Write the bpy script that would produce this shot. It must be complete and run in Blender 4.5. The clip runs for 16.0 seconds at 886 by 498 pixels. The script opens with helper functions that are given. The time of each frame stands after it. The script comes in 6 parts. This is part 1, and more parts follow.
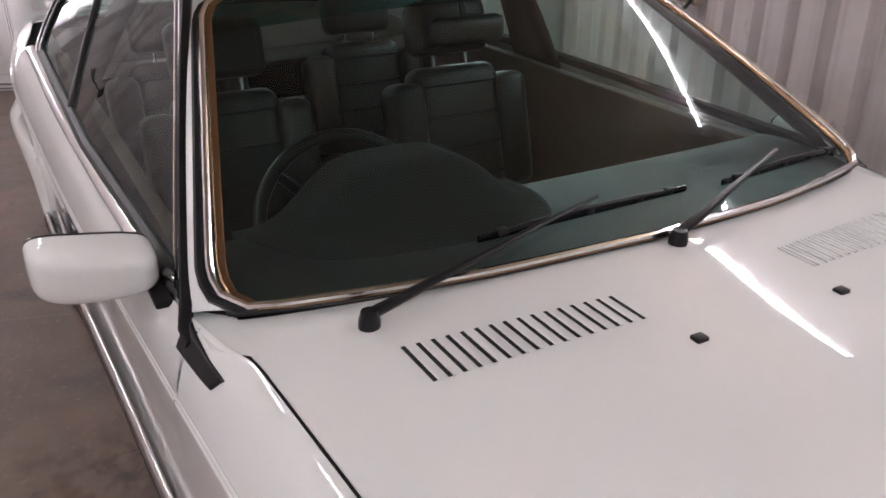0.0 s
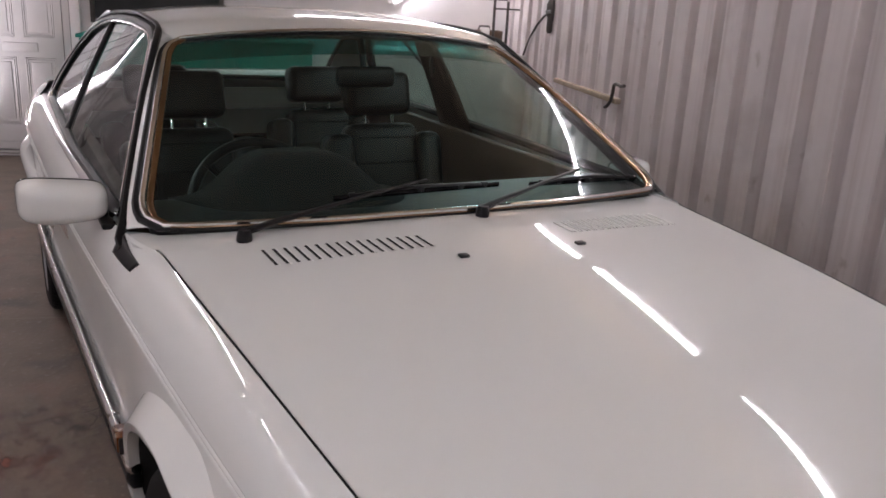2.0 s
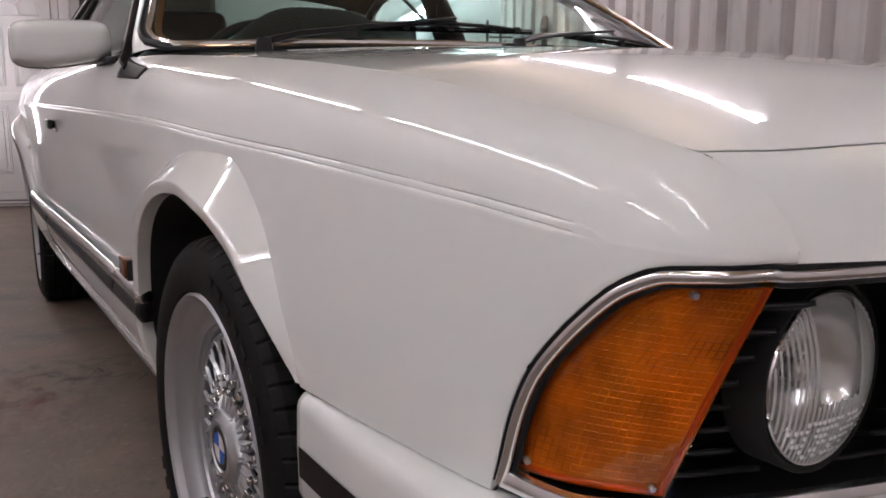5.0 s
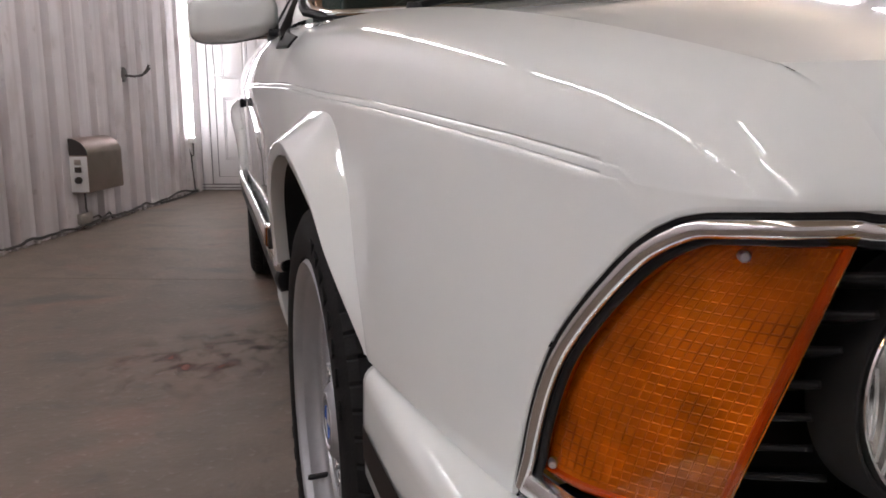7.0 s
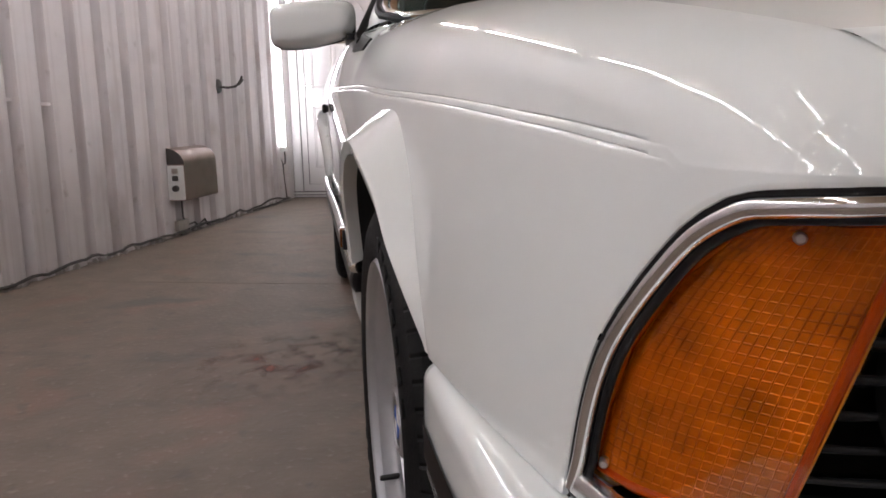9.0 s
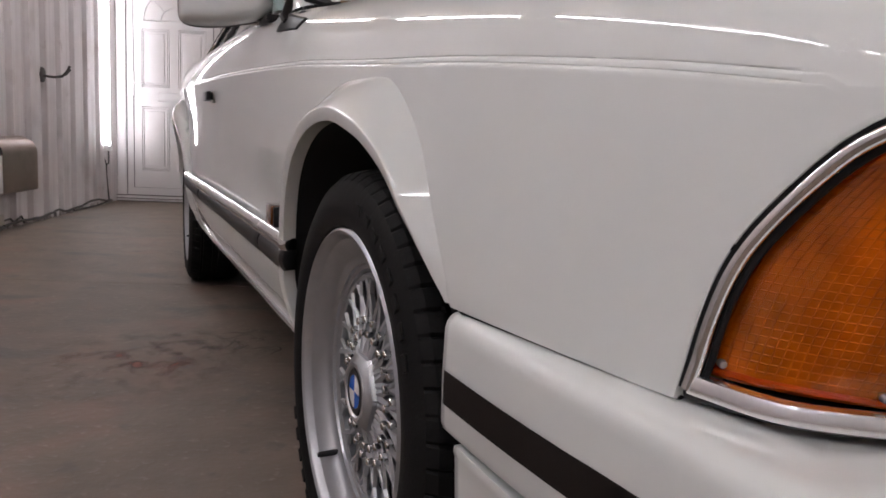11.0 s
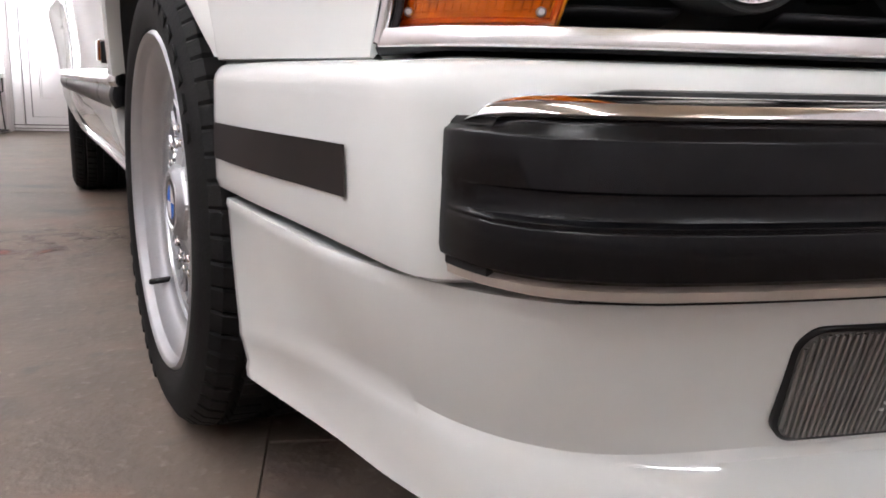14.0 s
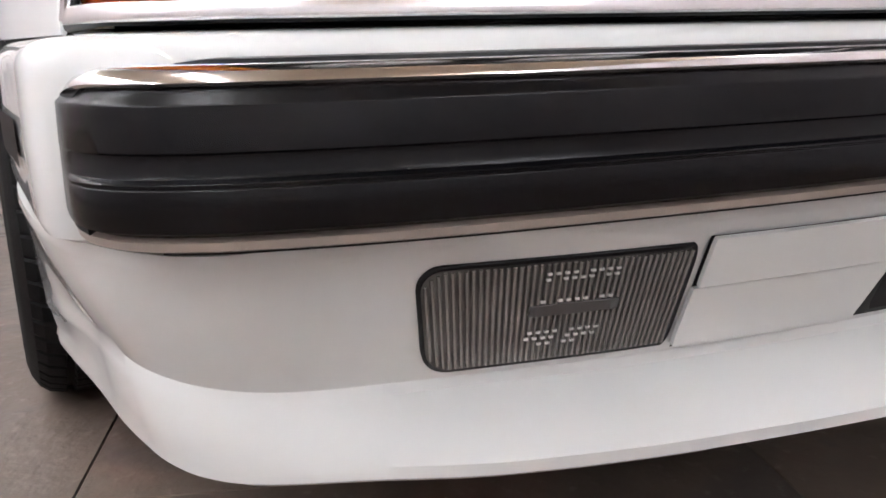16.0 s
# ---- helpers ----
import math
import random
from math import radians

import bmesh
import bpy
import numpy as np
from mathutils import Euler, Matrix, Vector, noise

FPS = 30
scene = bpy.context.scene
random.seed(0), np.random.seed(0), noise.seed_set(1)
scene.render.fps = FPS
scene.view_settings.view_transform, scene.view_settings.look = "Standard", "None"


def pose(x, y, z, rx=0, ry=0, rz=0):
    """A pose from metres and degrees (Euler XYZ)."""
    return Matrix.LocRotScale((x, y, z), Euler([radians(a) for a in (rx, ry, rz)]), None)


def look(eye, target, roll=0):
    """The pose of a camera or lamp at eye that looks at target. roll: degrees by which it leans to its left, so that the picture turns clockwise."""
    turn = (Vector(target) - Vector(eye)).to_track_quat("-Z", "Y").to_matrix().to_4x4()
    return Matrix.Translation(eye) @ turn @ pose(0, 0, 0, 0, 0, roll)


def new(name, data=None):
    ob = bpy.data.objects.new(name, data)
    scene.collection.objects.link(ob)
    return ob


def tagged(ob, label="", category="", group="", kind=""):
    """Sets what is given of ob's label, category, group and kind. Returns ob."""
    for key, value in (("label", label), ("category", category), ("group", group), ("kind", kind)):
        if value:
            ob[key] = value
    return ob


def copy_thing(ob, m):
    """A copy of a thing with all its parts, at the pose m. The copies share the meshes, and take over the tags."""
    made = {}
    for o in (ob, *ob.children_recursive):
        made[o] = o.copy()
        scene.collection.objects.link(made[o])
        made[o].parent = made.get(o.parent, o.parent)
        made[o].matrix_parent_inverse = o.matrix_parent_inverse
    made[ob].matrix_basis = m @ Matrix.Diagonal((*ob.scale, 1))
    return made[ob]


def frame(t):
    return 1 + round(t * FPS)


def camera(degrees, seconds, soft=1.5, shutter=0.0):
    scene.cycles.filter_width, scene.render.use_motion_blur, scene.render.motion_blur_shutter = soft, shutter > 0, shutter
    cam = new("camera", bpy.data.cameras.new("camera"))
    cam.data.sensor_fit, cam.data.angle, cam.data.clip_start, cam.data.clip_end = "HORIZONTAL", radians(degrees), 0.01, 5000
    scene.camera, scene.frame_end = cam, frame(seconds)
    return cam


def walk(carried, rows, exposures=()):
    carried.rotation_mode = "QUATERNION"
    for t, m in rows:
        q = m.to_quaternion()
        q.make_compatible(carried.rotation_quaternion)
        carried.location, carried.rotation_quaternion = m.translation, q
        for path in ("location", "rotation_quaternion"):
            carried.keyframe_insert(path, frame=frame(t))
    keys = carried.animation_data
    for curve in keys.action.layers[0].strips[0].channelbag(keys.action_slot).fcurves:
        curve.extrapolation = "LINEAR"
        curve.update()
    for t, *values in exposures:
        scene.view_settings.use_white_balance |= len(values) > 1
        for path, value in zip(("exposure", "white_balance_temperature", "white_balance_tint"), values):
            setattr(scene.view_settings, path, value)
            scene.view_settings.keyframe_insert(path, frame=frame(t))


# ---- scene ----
# camera and walk
cam = camera(56.0, 16.0, soft=1.7)
PATH = [
    (0, (-0.957, -0.548, 1.541), (-0.083, 1.037, 0.69), 0.2),
    (0.5, (-1.006, -0.825, 1.56), (-0.187, 0.83, 0.792), 1.8),
    (1, (-1.064, -1.073, 1.578), (-0.222, 0.599, 0.873), 2.9),
    (1.5, (-0.997, -1.224, 1.529), (-0.141, 0.449, 0.844), 3.27),
    (2, (-0.979, -1.272, 1.451), (-0.068, 0.407, 0.861), 3.2),
    (2.5, (-0.986, -1.285, 1.263), (-0.049, 0.418, 0.792), 1.9),
    (3, (-0.988, -1.272, 1.086), (-0.027, 0.448, 0.744), 0.5),
    (3.5, (-1.012, -1.277, 0.976), (-0.034, 0.448, 0.715), -0.2),
    (4, (-1.052, -1.232, 0.916), (-0.031, 0.466, 0.646), -0.3),
    (4.5, (-1.056, -1.189, 0.857), (-0.03, 0.5, 0.55), -0.3),
    (5, (-1.034, -1.184, 0.821), (-0.083, 0.541, 0.475), 0.2),
    (7.5, (-0.814, -1.13, 0.769), (-0.51, 0.816, 0.423), -1.2),
    (8, (-0.794, -1.127, 0.768), (-0.595, 0.834, 0.431), -1.9),
    (8.5, (-0.797, -1.13, 0.761), (-0.609, 0.832, 0.421), -2.0),
    (11, (-1.042, -1.12, 0.689), (-0.365, 0.74, 0.407), 2.4),
    (11.5, (-1.072, -1.099, 0.643), (-0.375, 0.755, 0.361), 2.6),
    (12, (-1.082, -1.087, 0.607), (-0.377, 0.764, 0.324), 2.7),
    (12.5, (-1.067, -1.086, 0.572), (-0.338, 0.753, 0.275), 2.6),
    (13, (-1.016, -1.116, 0.533), (-0.239, 0.698, 0.206), 2.0),
    (13.5, (-0.957, -1.166, 0.508), (-0.156, 0.632, 0.154), 1.7),
    (14, (-0.893, -1.218, 0.496), (-0.079, 0.564, 0.094), 1.4),
    (14.5, (-0.837, -1.254, 0.486), (-0.006, 0.516, 0.069), 1.1),
    (15, (-0.801, -1.288, 0.49), (0.051, 0.466, 0.046), 0.1),
    (15.5, (-0.754, -1.32, 0.492), (0.094, 0.43, 0.024), -0.7),
    (16, (-0.707, -1.353, 0.5), (0.108, 0.407, 0.011), -1.3),
]
EXPOSURE = [(0, 0.47, 6240, 13), (0.5, 0.32, 6240, 13), (1.0, 0.11, 6290, 13), (1.5, -0.04, 6290, 13), (2.0, 0.02, 6290, 13), (2.5, -0.36, 6310, 13), (3.0, -0.36, 6290, 13), (3.5, -0.36, 6290, 13), (4.0, -0.22, 6280, 13), (4.5, 0.04, 6270, 12), (5.0, 0.2, 6270, 11), (7.5, 0.33, 6250, 7.5),
            (8.5, 0.4, 6250, 7), (11.0, 0.17, 6250, 9), (12.0, 0.25, 6250, 9), (12.5, 0.35, 6200, 8), (13.0, 0.64, 6250, 8), (13.5, 1.1, 6130, 6), (14.0, 1.3, 6080, 5), (15.0, 1.49, 5980, 4.5), (16.0, 1.54, 5980, 5)]
walk(cam, [(t, look(eye, target, roll)) for t, eye, target, roll in PATH], EXPOSURE)

# ---- light ----
world = bpy.data.worlds.new("world")
world.use_nodes = True
scene.world = world
world.node_tree.nodes["Background"].inputs[0].default_value = (0.5, 0.5, 0.52, 1)
world.node_tree.nodes["Background"].inputs[1].default_value = 0.05
TUBE_GLOW = 41.0

# the room's own axes: along (u) and across (v); the car stands askew in it
U = Vector((0.288, 0.958, 0)).normalized()
V = Vector((U.y, -U.x, 0))
LEFT = Vector((-2.40, 2.65, 0))          # a point of the left wall
WIDE = 4.51                              # room width
BACK = (Vector((-1.25, 6.35, 0)) - LEFT).dot(U)   # back wall, metres along u from LEFT
FRONT_END = -6.6                        # front wall, unseen behind the camera, set to bounce light
HIGH = 2.42


def room(a, b, z=0.0):
    """World place from metres along u, metres across from the left wall, and height."""
    p = LEFT + U * a + V * b
    return Vector((p.x, p.y, z))


ROOM = Matrix(((V.x, U.x, 0, LEFT.x), (V.y, U.y, 0, LEFT.y), (0, 0, 1, 0), (0, 0, 0, 1)))   # x across, y along


# ---- materials ----
def material(name, color, rough=0.5, metal=0.0, coat=0.0, grain=0.0, scale=20.0, stain=0.0, stain_scale=2.0,
             bump=0.0, bump_scale=60.0, stain_color=None, spec=0.5, emit=None, glow=0.0, transmission=0.0, alpha=1.0):
    m = bpy.data.materials.new(name)
    m.use_nodes = True
    nt = m.node_tree
    b = nt.nodes["Principled BSDF"]
    b.inputs["Base Color"].default_value = (*color, 1)
    b.inputs["Roughness"].default_value = rough
    b.inputs["Metallic"].default_value = metal
    b.inputs["Coat Weight"].default_value = coat
    b.inputs["Coat Roughness"].default_value = 0.012
    b.inputs["Specular IOR Level"].default_value = spec
    b.inputs["Transmission Weight"].default_value = transmission
    b.inputs["Alpha"].default_value = alpha
    if emit:
        b.inputs["Emission Color"].default_value = (*emit, 1)
        b.inputs["Emission Strength"].default_value = glow
    coords = nt.nodes.new("ShaderNodeTexCoord")
    last = None
    for amount, size, other in ((grain, scale, None), (stain, stain_scale, stain_color)):
        if not amount:
            continue
        n = nt.nodes.new("ShaderNodeTexNoise")
        n.inputs["Scale"].default_value = size
        n.inputs["Detail"].default_value = 6
        nt.links.new(coords.outputs["Object"], n.inputs["Vector"])
        ramp = nt.nodes.new("ShaderNodeMapRange")
        ramp.inputs["From Min"].default_value, ramp.inputs["From Max"].default_value = 0.38, 0.68
        ramp.inputs["To Max"].default_value = amount
        nt.links.new(n.outputs["Fac"], ramp.inputs["Value"])
        mix = nt.nodes.new("ShaderNodeMix")
        mix.data_type = "RGBA"
        nt.links.new(ramp.outputs["Result"], mix.inputs["Factor"])
        if last:
            nt.links.new(last, mix.inputs[6])
        else:
            mix.inputs[6].default_value = (*color, 1)
        mix.inputs[7].default_value = (*(other or [c * 0.55 for c in color]), 1)
        last = mix.outputs[2]
    if last:
        nt.links.new(last, b.inputs["Base Color"])
    if bump:
        n = nt.nodes.new("ShaderNodeTexNoise")
        n.inputs["Scale"].default_value = bump_scale
        n.inputs["Detail"].default_value = 5
        nt.links.new(coords.outputs["Object"], n.inputs["Vector"])
        bp = nt.nodes.new("ShaderNodeBump")
        bp.inputs["Strength"].default_value = bump
        bp.inputs["Distance"].default_value = 0.004
        nt.links.new(n.outputs["Fac"], bp.inputs["Height"])
        nt.links.new(bp.outputs["Normal"], b.inputs["Normal"])
    return m


PAINT = material("white car paint", (0.742, 0.760, 0.748), rough=0.55, coat=1.0, grain=0.03, scale=3, spec=0.04)
BLACK_RUBBER = material("black bumper rubber", (0.0030, 0.0030, 0.0038), rough=0.26, grain=0.2, scale=30, bump=0.06, bump_scale=900, spec=0.24)
BLACK_TRIM = material("black trim", (0.010, 0.010, 0.011), rough=0.35, spec=0.28)
BLACK_VOID = material("matt black for dark parts and shade", (0.008, 0.008, 0.008), rough=0.9)
STRIPE = material("brown black stripe", (0.0125, 0.0096, 0.0088), rough=0.5, grain=0.2, scale=40, spec=0.12)
STRIPGREY = material("dull beige grey strip", (0.36, 0.31, 0.27), rough=0.45, grain=0.2, scale=30)
MARKER = material("dark amber side lamp lens", (0.13, 0.036, 0.006), rough=0.15, coat=0.8, grain=0.3, scale=40)
CHROME = material("chrome", (0.82, 0.82, 0.82), rough=0.12, metal=1.0)
ALUMINIUM = material("bright aluminium strip", (0.90, 0.90, 0.90), rough=0.27, metal=1.0)
SATIN = material("satin metal trim", (0.55, 0.53, 0.5), rough=0.3, metal=1.0)
BRONZE = material("bronze window seal", (0.36, 0.24, 0.15), rough=0.22, metal=1.0)
TYRE = material("tyre rubber", (0.0065, 0.0063, 0.0063), rough=0.68, grain=0.35, scale=25, bump=0.15, bump_scale=300, spec=0.2)
RIM = material("silver wheel paint", (0.45, 0.465, 0.49), rough=0.28, metal=0.7, coat=0.3, grain=0.1, scale=60)
LEATHER = material("black leather", (0.0085, 0.0083, 0.0086), rough=0.36, grain=0.2, scale=40, bump=0.3, bump_scale=200)
CARPET = material("dark brown cabin lining", (0.03, 0.02, 0.014), rough=0.95, grain=0.4, scale=200)
HEADLINER = material("dark brown headliner cloth", (0.013, 0.009, 0.007), rough=0.95, grain=0.3, scale=150)
WOODTRIM = material("brown door lining", (0.06, 0.03, 0.014), rough=0.6, grain=0.4, scale=30)
AMBER = material("amber lens plastic", (0.77, 0.265, 0.007), rough=0.12, coat=0.6, grain=0.5, scale=30, stain=0.85, stain_scale=11, stain_color=(0.16, 0.033, 0.002))
WALL = material("white painted corrugated steel", (0.64, 0.59, 0.59), rough=0.5, grain=0.12, scale=9, bump=0.12, bump_scale=25)


def add_layers(m, layers):
    """More layers of dirt and wear over a material: size, amount, tone, from and to of the noise."""
    nt = m.node_tree
    b = nt.nodes["Principled BSDF"]
    base = b.inputs["Base Color"].links[0].from_socket
    coords = nt.nodes.new("ShaderNodeTexCoord")
    for size, amount, tone, lo, hi in layers:
        mp = nt.nodes.new("ShaderNodeMapping")
        mp.inputs["Scale"].default_value = size
        nt.links.new(coords.outputs["Object"], mp.inputs["Vector"])
        n = nt.nodes.new("ShaderNodeTexNoise")
        n.inputs["Scale"].default_value = 1.0
        n.inputs["Detail"].default_value = 5
        nt.links.new(mp.outputs["Vector"], n.inputs["Vector"])
        r = nt.nodes.new("ShaderNodeMapRange")
        r.inputs["From Min"].default_value, r.inputs["From Max"].default_value, r.inputs["To Max"].default_value = lo, hi, amount
        nt.links.new(n.outputs["Fac"], r.inputs["Value"])
        mix = nt.nodes.new("ShaderNodeMix")
        mix.data_type = "RGBA"
        nt.links.new(r.outputs["Result"], mix.inputs["Factor"])
        nt.links.new(base, mix.inputs[6])
        mix.inputs[7].default_value = (*tone, 1)
        base = mix.outputs[2]
    nt.links.new(base, b.inputs["Base Color"])


add_layers(WALL, (((22.0, 22.0, 0.5), 0.4, (0.36, 0.29, 0.285), 0.48, 0.7), ((3.0, 3.0, 2.2), 0.5, (0.33, 0.27, 0.25), 0.58, 0.72), ((9.0, 9.0, 7.0), 0.5, (0.3, 0.24, 0.22), 0.66, 0.74)))
BACKWALL = material("white painted panel wall", (0.72, 0.69, 0.69), rough=0.5, grain=0.1, scale=5, stain=0.2, stain_scale=1.5)
FLOOR = material("stained concrete", (0.182, 0.139, 0.108), rough=0.62, grain=0.5, scale=7, stain=0.6, stain_scale=1.1,
                 stain_color=(0.12, 0.093, 0.072), bump=0.7, bump_scale=40)
add_layers(FLOOR, (((3.3, 2.9, 1.0), 0.4, (0.22, 0.12, 0.09), 0.56, 0.68), ((1.7, 3.1, 1.0), 0.7, (0.085, 0.075, 0.068), 0.6, 0.68),
                   ((11.0, 9.0, 1.0), 0.6, (0.10, 0.085, 0.075), 0.62, 0.7), ((40.0, 40.0, 1.0), 0.4, (0.29, 0.25, 0.22), 0.6, 0.72)))
GROUT = material("dark slab joint", (0.16, 0.125, 0.10), rough=0.9, grain=0.3, scale=30)
CEIL = material("brown ceiling board", (0.34, 0.26, 0.18), rough=0.8, grain=0.15, scale=3)
DOORWHITE = material("white plastic door", (0.78, 0.75, 0.75), rough=0.35, grain=0.06, scale=8)
STEELBOX = material("brushed steel", (0.52, 0.46, 0.42), rough=0.45, metal=0.9, grain=0.3, scale=20)
# the floor's brown reflection is put into the heater steel's colour
HEATERBROWN = material("steel tinted with the floor's reflection", (0.3, 0.22, 0.185), rough=0.32, metal=0.6, grain=0.3, scale=12)
SEAM = material("grey dusty joint", (0.2, 0.18, 0.175), rough=0.9, grain=0.3, scale=40)
GREEN = material("green painted board", (0.0, 0.2, 0.15), rough=0.6, grain=0.3, scale=8)
TUBE = material("lit fluorescent tube", (0.9, 0.9, 0.9), rough=0.4, emit=(1.0, 0.955, 0.985), glow=TUBE_GLOW)
TUBE_DIM = material("older lit fluorescent tube", (0.9, 0.9, 0.9), rough=0.4, emit=(1.0, 0.955, 0.985), glow=TUBE_GLOW * 0.45)
LAMPWHITE = material("white lamp housing", (0.75, 0.74, 0.73), rough=0.4)
MORTAR = material("crumbled mortar", (0.4, 0.36, 0.34), rough=0.95, grain=0.4, scale=60)
OLDWOOD = material("weathered wood", (0.34, 0.27, 0.2), rough=0.75, grain=0.5, scale=18)
DARKGLASS = material("dark window pane", (0.02, 0.022, 0.022), rough=0.08)
YELLOW = material("yellow card", (0.6, 0.5, 0.05), rough=0.6, grain=0.1)
BENCHTOP = material("pale bench board", (0.42, 0.42, 0.40), rough=0.6, grain=0.3, scale=10)
CASEBROWN = material("brown tool case plastic", (0.1, 0.06, 0.04), rough=0.5, grain=0.3, scale=20)
IRON = material("dark iron", (0.08, 0.07, 0.065), rough=0.5, metal=0.6)


def glass_material(name, tint, rough=0.0, dust_haze=0.0):
    m = bpy.data.materials.new(name)
    m.use_nodes = True
    nt = m.node_tree
    nt.nodes.remove(nt.nodes["Principled BSDF"])
    out = nt.nodes["Material Output"]
    tr = nt.nodes.new("ShaderNodeBsdfTransparent")
    tr.inputs[0].default_value = (*tint, 1)
    gl = nt.nodes.new("ShaderNodeBsdfGlossy")
    gl.inputs["Roughness"].default_value = rough
    face = nt.nodes.new("ShaderNodeLayerWeight")
    face.inputs[0].default_value = 0.5
    power = nt.nodes.new("ShaderNodeMath")
    power.operation = "POWER"
    power.inputs[1].default_value = 5.0
    nt.links.new(face.outputs["Facing"], power.inputs[0])
    fr = nt.nodes.new("ShaderNodeMath")
    fr.operation = "MULTIPLY_ADD"
    fr.inputs[1].default_value, fr.inputs[2].default_value = 0.7, 0.05
    nt.links.new(power.outputs[0], fr.inputs[0])
    mix = nt.nodes.new("ShaderNodeMixShader")
    nt.links.new(fr.outputs[0], mix.inputs[0])
    nt.links.new(tr.outputs[0], mix.inputs[1])
    nt.links.new(gl.outputs[0], mix.inputs[2])
    last = mix.outputs[0]
    if dust_haze:                                                # a thin uneven pale film paints the haze of reflections on the pane
        film = nt.nodes.new("ShaderNodeBsdfDiffuse")
        film.inputs[0].default_value = (0.62, 0.72, 0.70, 1)
        n = nt.nodes.new("ShaderNodeTexNoise")
        n.inputs["Scale"].default_value = 3.5
        amount = nt.nodes.new("ShaderNodeMath")
        amount.operation = "MULTIPLY"
        amount.inputs[1].default_value = 2 * dust_haze
        nt.links.new(n.outputs["Fac"], amount.inputs[0])
        over = nt.nodes.new("ShaderNodeMixShader")
        nt.links.new(amount.outputs[0], over.inputs[0])
        nt.links.new(last, over.inputs[1])
        nt.links.new(film.outputs[0], over.inputs[2])
        last = over.outputs[0]
    nt.links.new(last, out.inputs[0])
    return m


# the windows' reflected haze is put in as a faint diffuse film
GLASS = glass_material("green tinted car glass", (0.64, 0.79, 0.76), dust_haze=0.004)
AMBERGLASS = glass_material("amber outer lens", (1.0, 0.70, 0.17))
CLEAR = glass_material("clear lamp glass", (0.93, 0.93, 0.93))
BAND = glass_material("green sun band", (0.08, 0.40, 0.39))


# ---- building helpers ----
def part(name, bm, mat, parent=None, label="", smooth=True, keep=None):
    me = bpy.data.meshes.new(name)
    bm.to_mesh(me)
    bm.free()
    me.materials.append(mat)
    if smooth:
        me.polygons.foreach_set("use_smooth", [True] * len(me.polygons))
        me.set_sharp_from_angle(angle=radians(38))
    ob = new(name, me)
    if parent:
        ob.parent = parent
    if label:
        tagged(ob, label)
    return ob


def group_of(name, label, category, place=(0, 0, 0), turn=0.0, group="", kind=""):
    ob = new(name)
    ob.matrix_basis = pose(*place, 0, 0, turn)
    return tagged(ob, label, category, group, kind)


def thicken(ob, depth, offset=-1.0, rim=True):
    m = ob.modifiers.new("thickness", "SOLIDIFY")
    m.thickness, m.offset, m.use_rim = depth, offset, rim
    return ob


def box(bm, lo, hi, bevel=0.0, m=None, seg=2):
    lo, hi = Vector(lo), Vector(hi)
    r = bmesh.ops.create_cube(bm, size=1)
    vs = r["verts"]
    for v in vs:
        v.co = Vector([lo[i] + (v.co[i] + 0.5) * (hi[i] - lo[i]) for i in range(3)])
    if bevel:
        es = list({e for v in vs for e in v.link_edges})
        r = bmesh.ops.bevel(bm, geom=es, offset=bevel, segments=seg, affect="EDGES", profile=0.5)
        vs = list({v for f in r["faces"] for v in f.verts} | {v for v in vs if v.is_valid})
    if m is not None:
        bmesh.ops.transform(bm, matrix=m, verts=[v for v in vs if v.is_valid])
    return bm


def tube(bm, pts, r, sides=10, closed=False, flat=1.0, caps=True):
    """A round bar along points; r may be a list; flat squeezes it in the local second direction."""
    pts = [Vector(p) for p in pts]
    n = len(pts)
    rs = r if isinstance(r, (list, tuple)) else [r] * n
    rings, up = [], None
    for i, p in enumerate(pts):
        d = (pts[(i + 1) % n] - pts[i - 1]) if closed else (pts[min(i + 1, n - 1)] - pts[max(i - 1, 0)])
        d.normalize()
        if up is None:
            up = Vector((0, 0, 1)) if abs(d.z) < 0.9 else Vector((1, 0, 0))
        a = d.cross(up).normalized()
        up = a.cross(d).normalized()
        rings.append([bm.verts.new(p + a * rs[i] * math.cos(k * math.tau / sides) + up * rs[i] * flat * math.sin(k * math.tau / sides)) for k in range(sides)])
    for i in range(n if closed else n - 1):
        A, B = rings[i], rings[(i + 1) % n]
        for k in range(sides):
            bm.faces.new((A[k], A[(k + 1) % sides], B[(k + 1) % sides], B[k]))
    if not closed and caps:
        bm.faces.new(rings[0])
        bm.faces.new(rings[-1][::-1])
    return bm


def sheet(bm, fn, nu, nv, flip=False, us=None, vs=None):
    """A grid of quads from fn(u, v) with u, v from 0 to 1."""
    us = us if us is not None else [i / nu for i in range(nu + 1)]
    vs = vs if vs is not None else [j / nv for j in range(nv + 1)]
    g = [[bm.verts.new(fn(u, v)) for v in vs] for u in us]
    for i in range(len(us) - 1):
        for j in range(len(vs) - 1):
            q = (g[i][j], g[i + 1][j], g[i + 1][j + 1], g[i][j + 1])
            bm.faces.new(q[::-1] if flip else q)
    return g


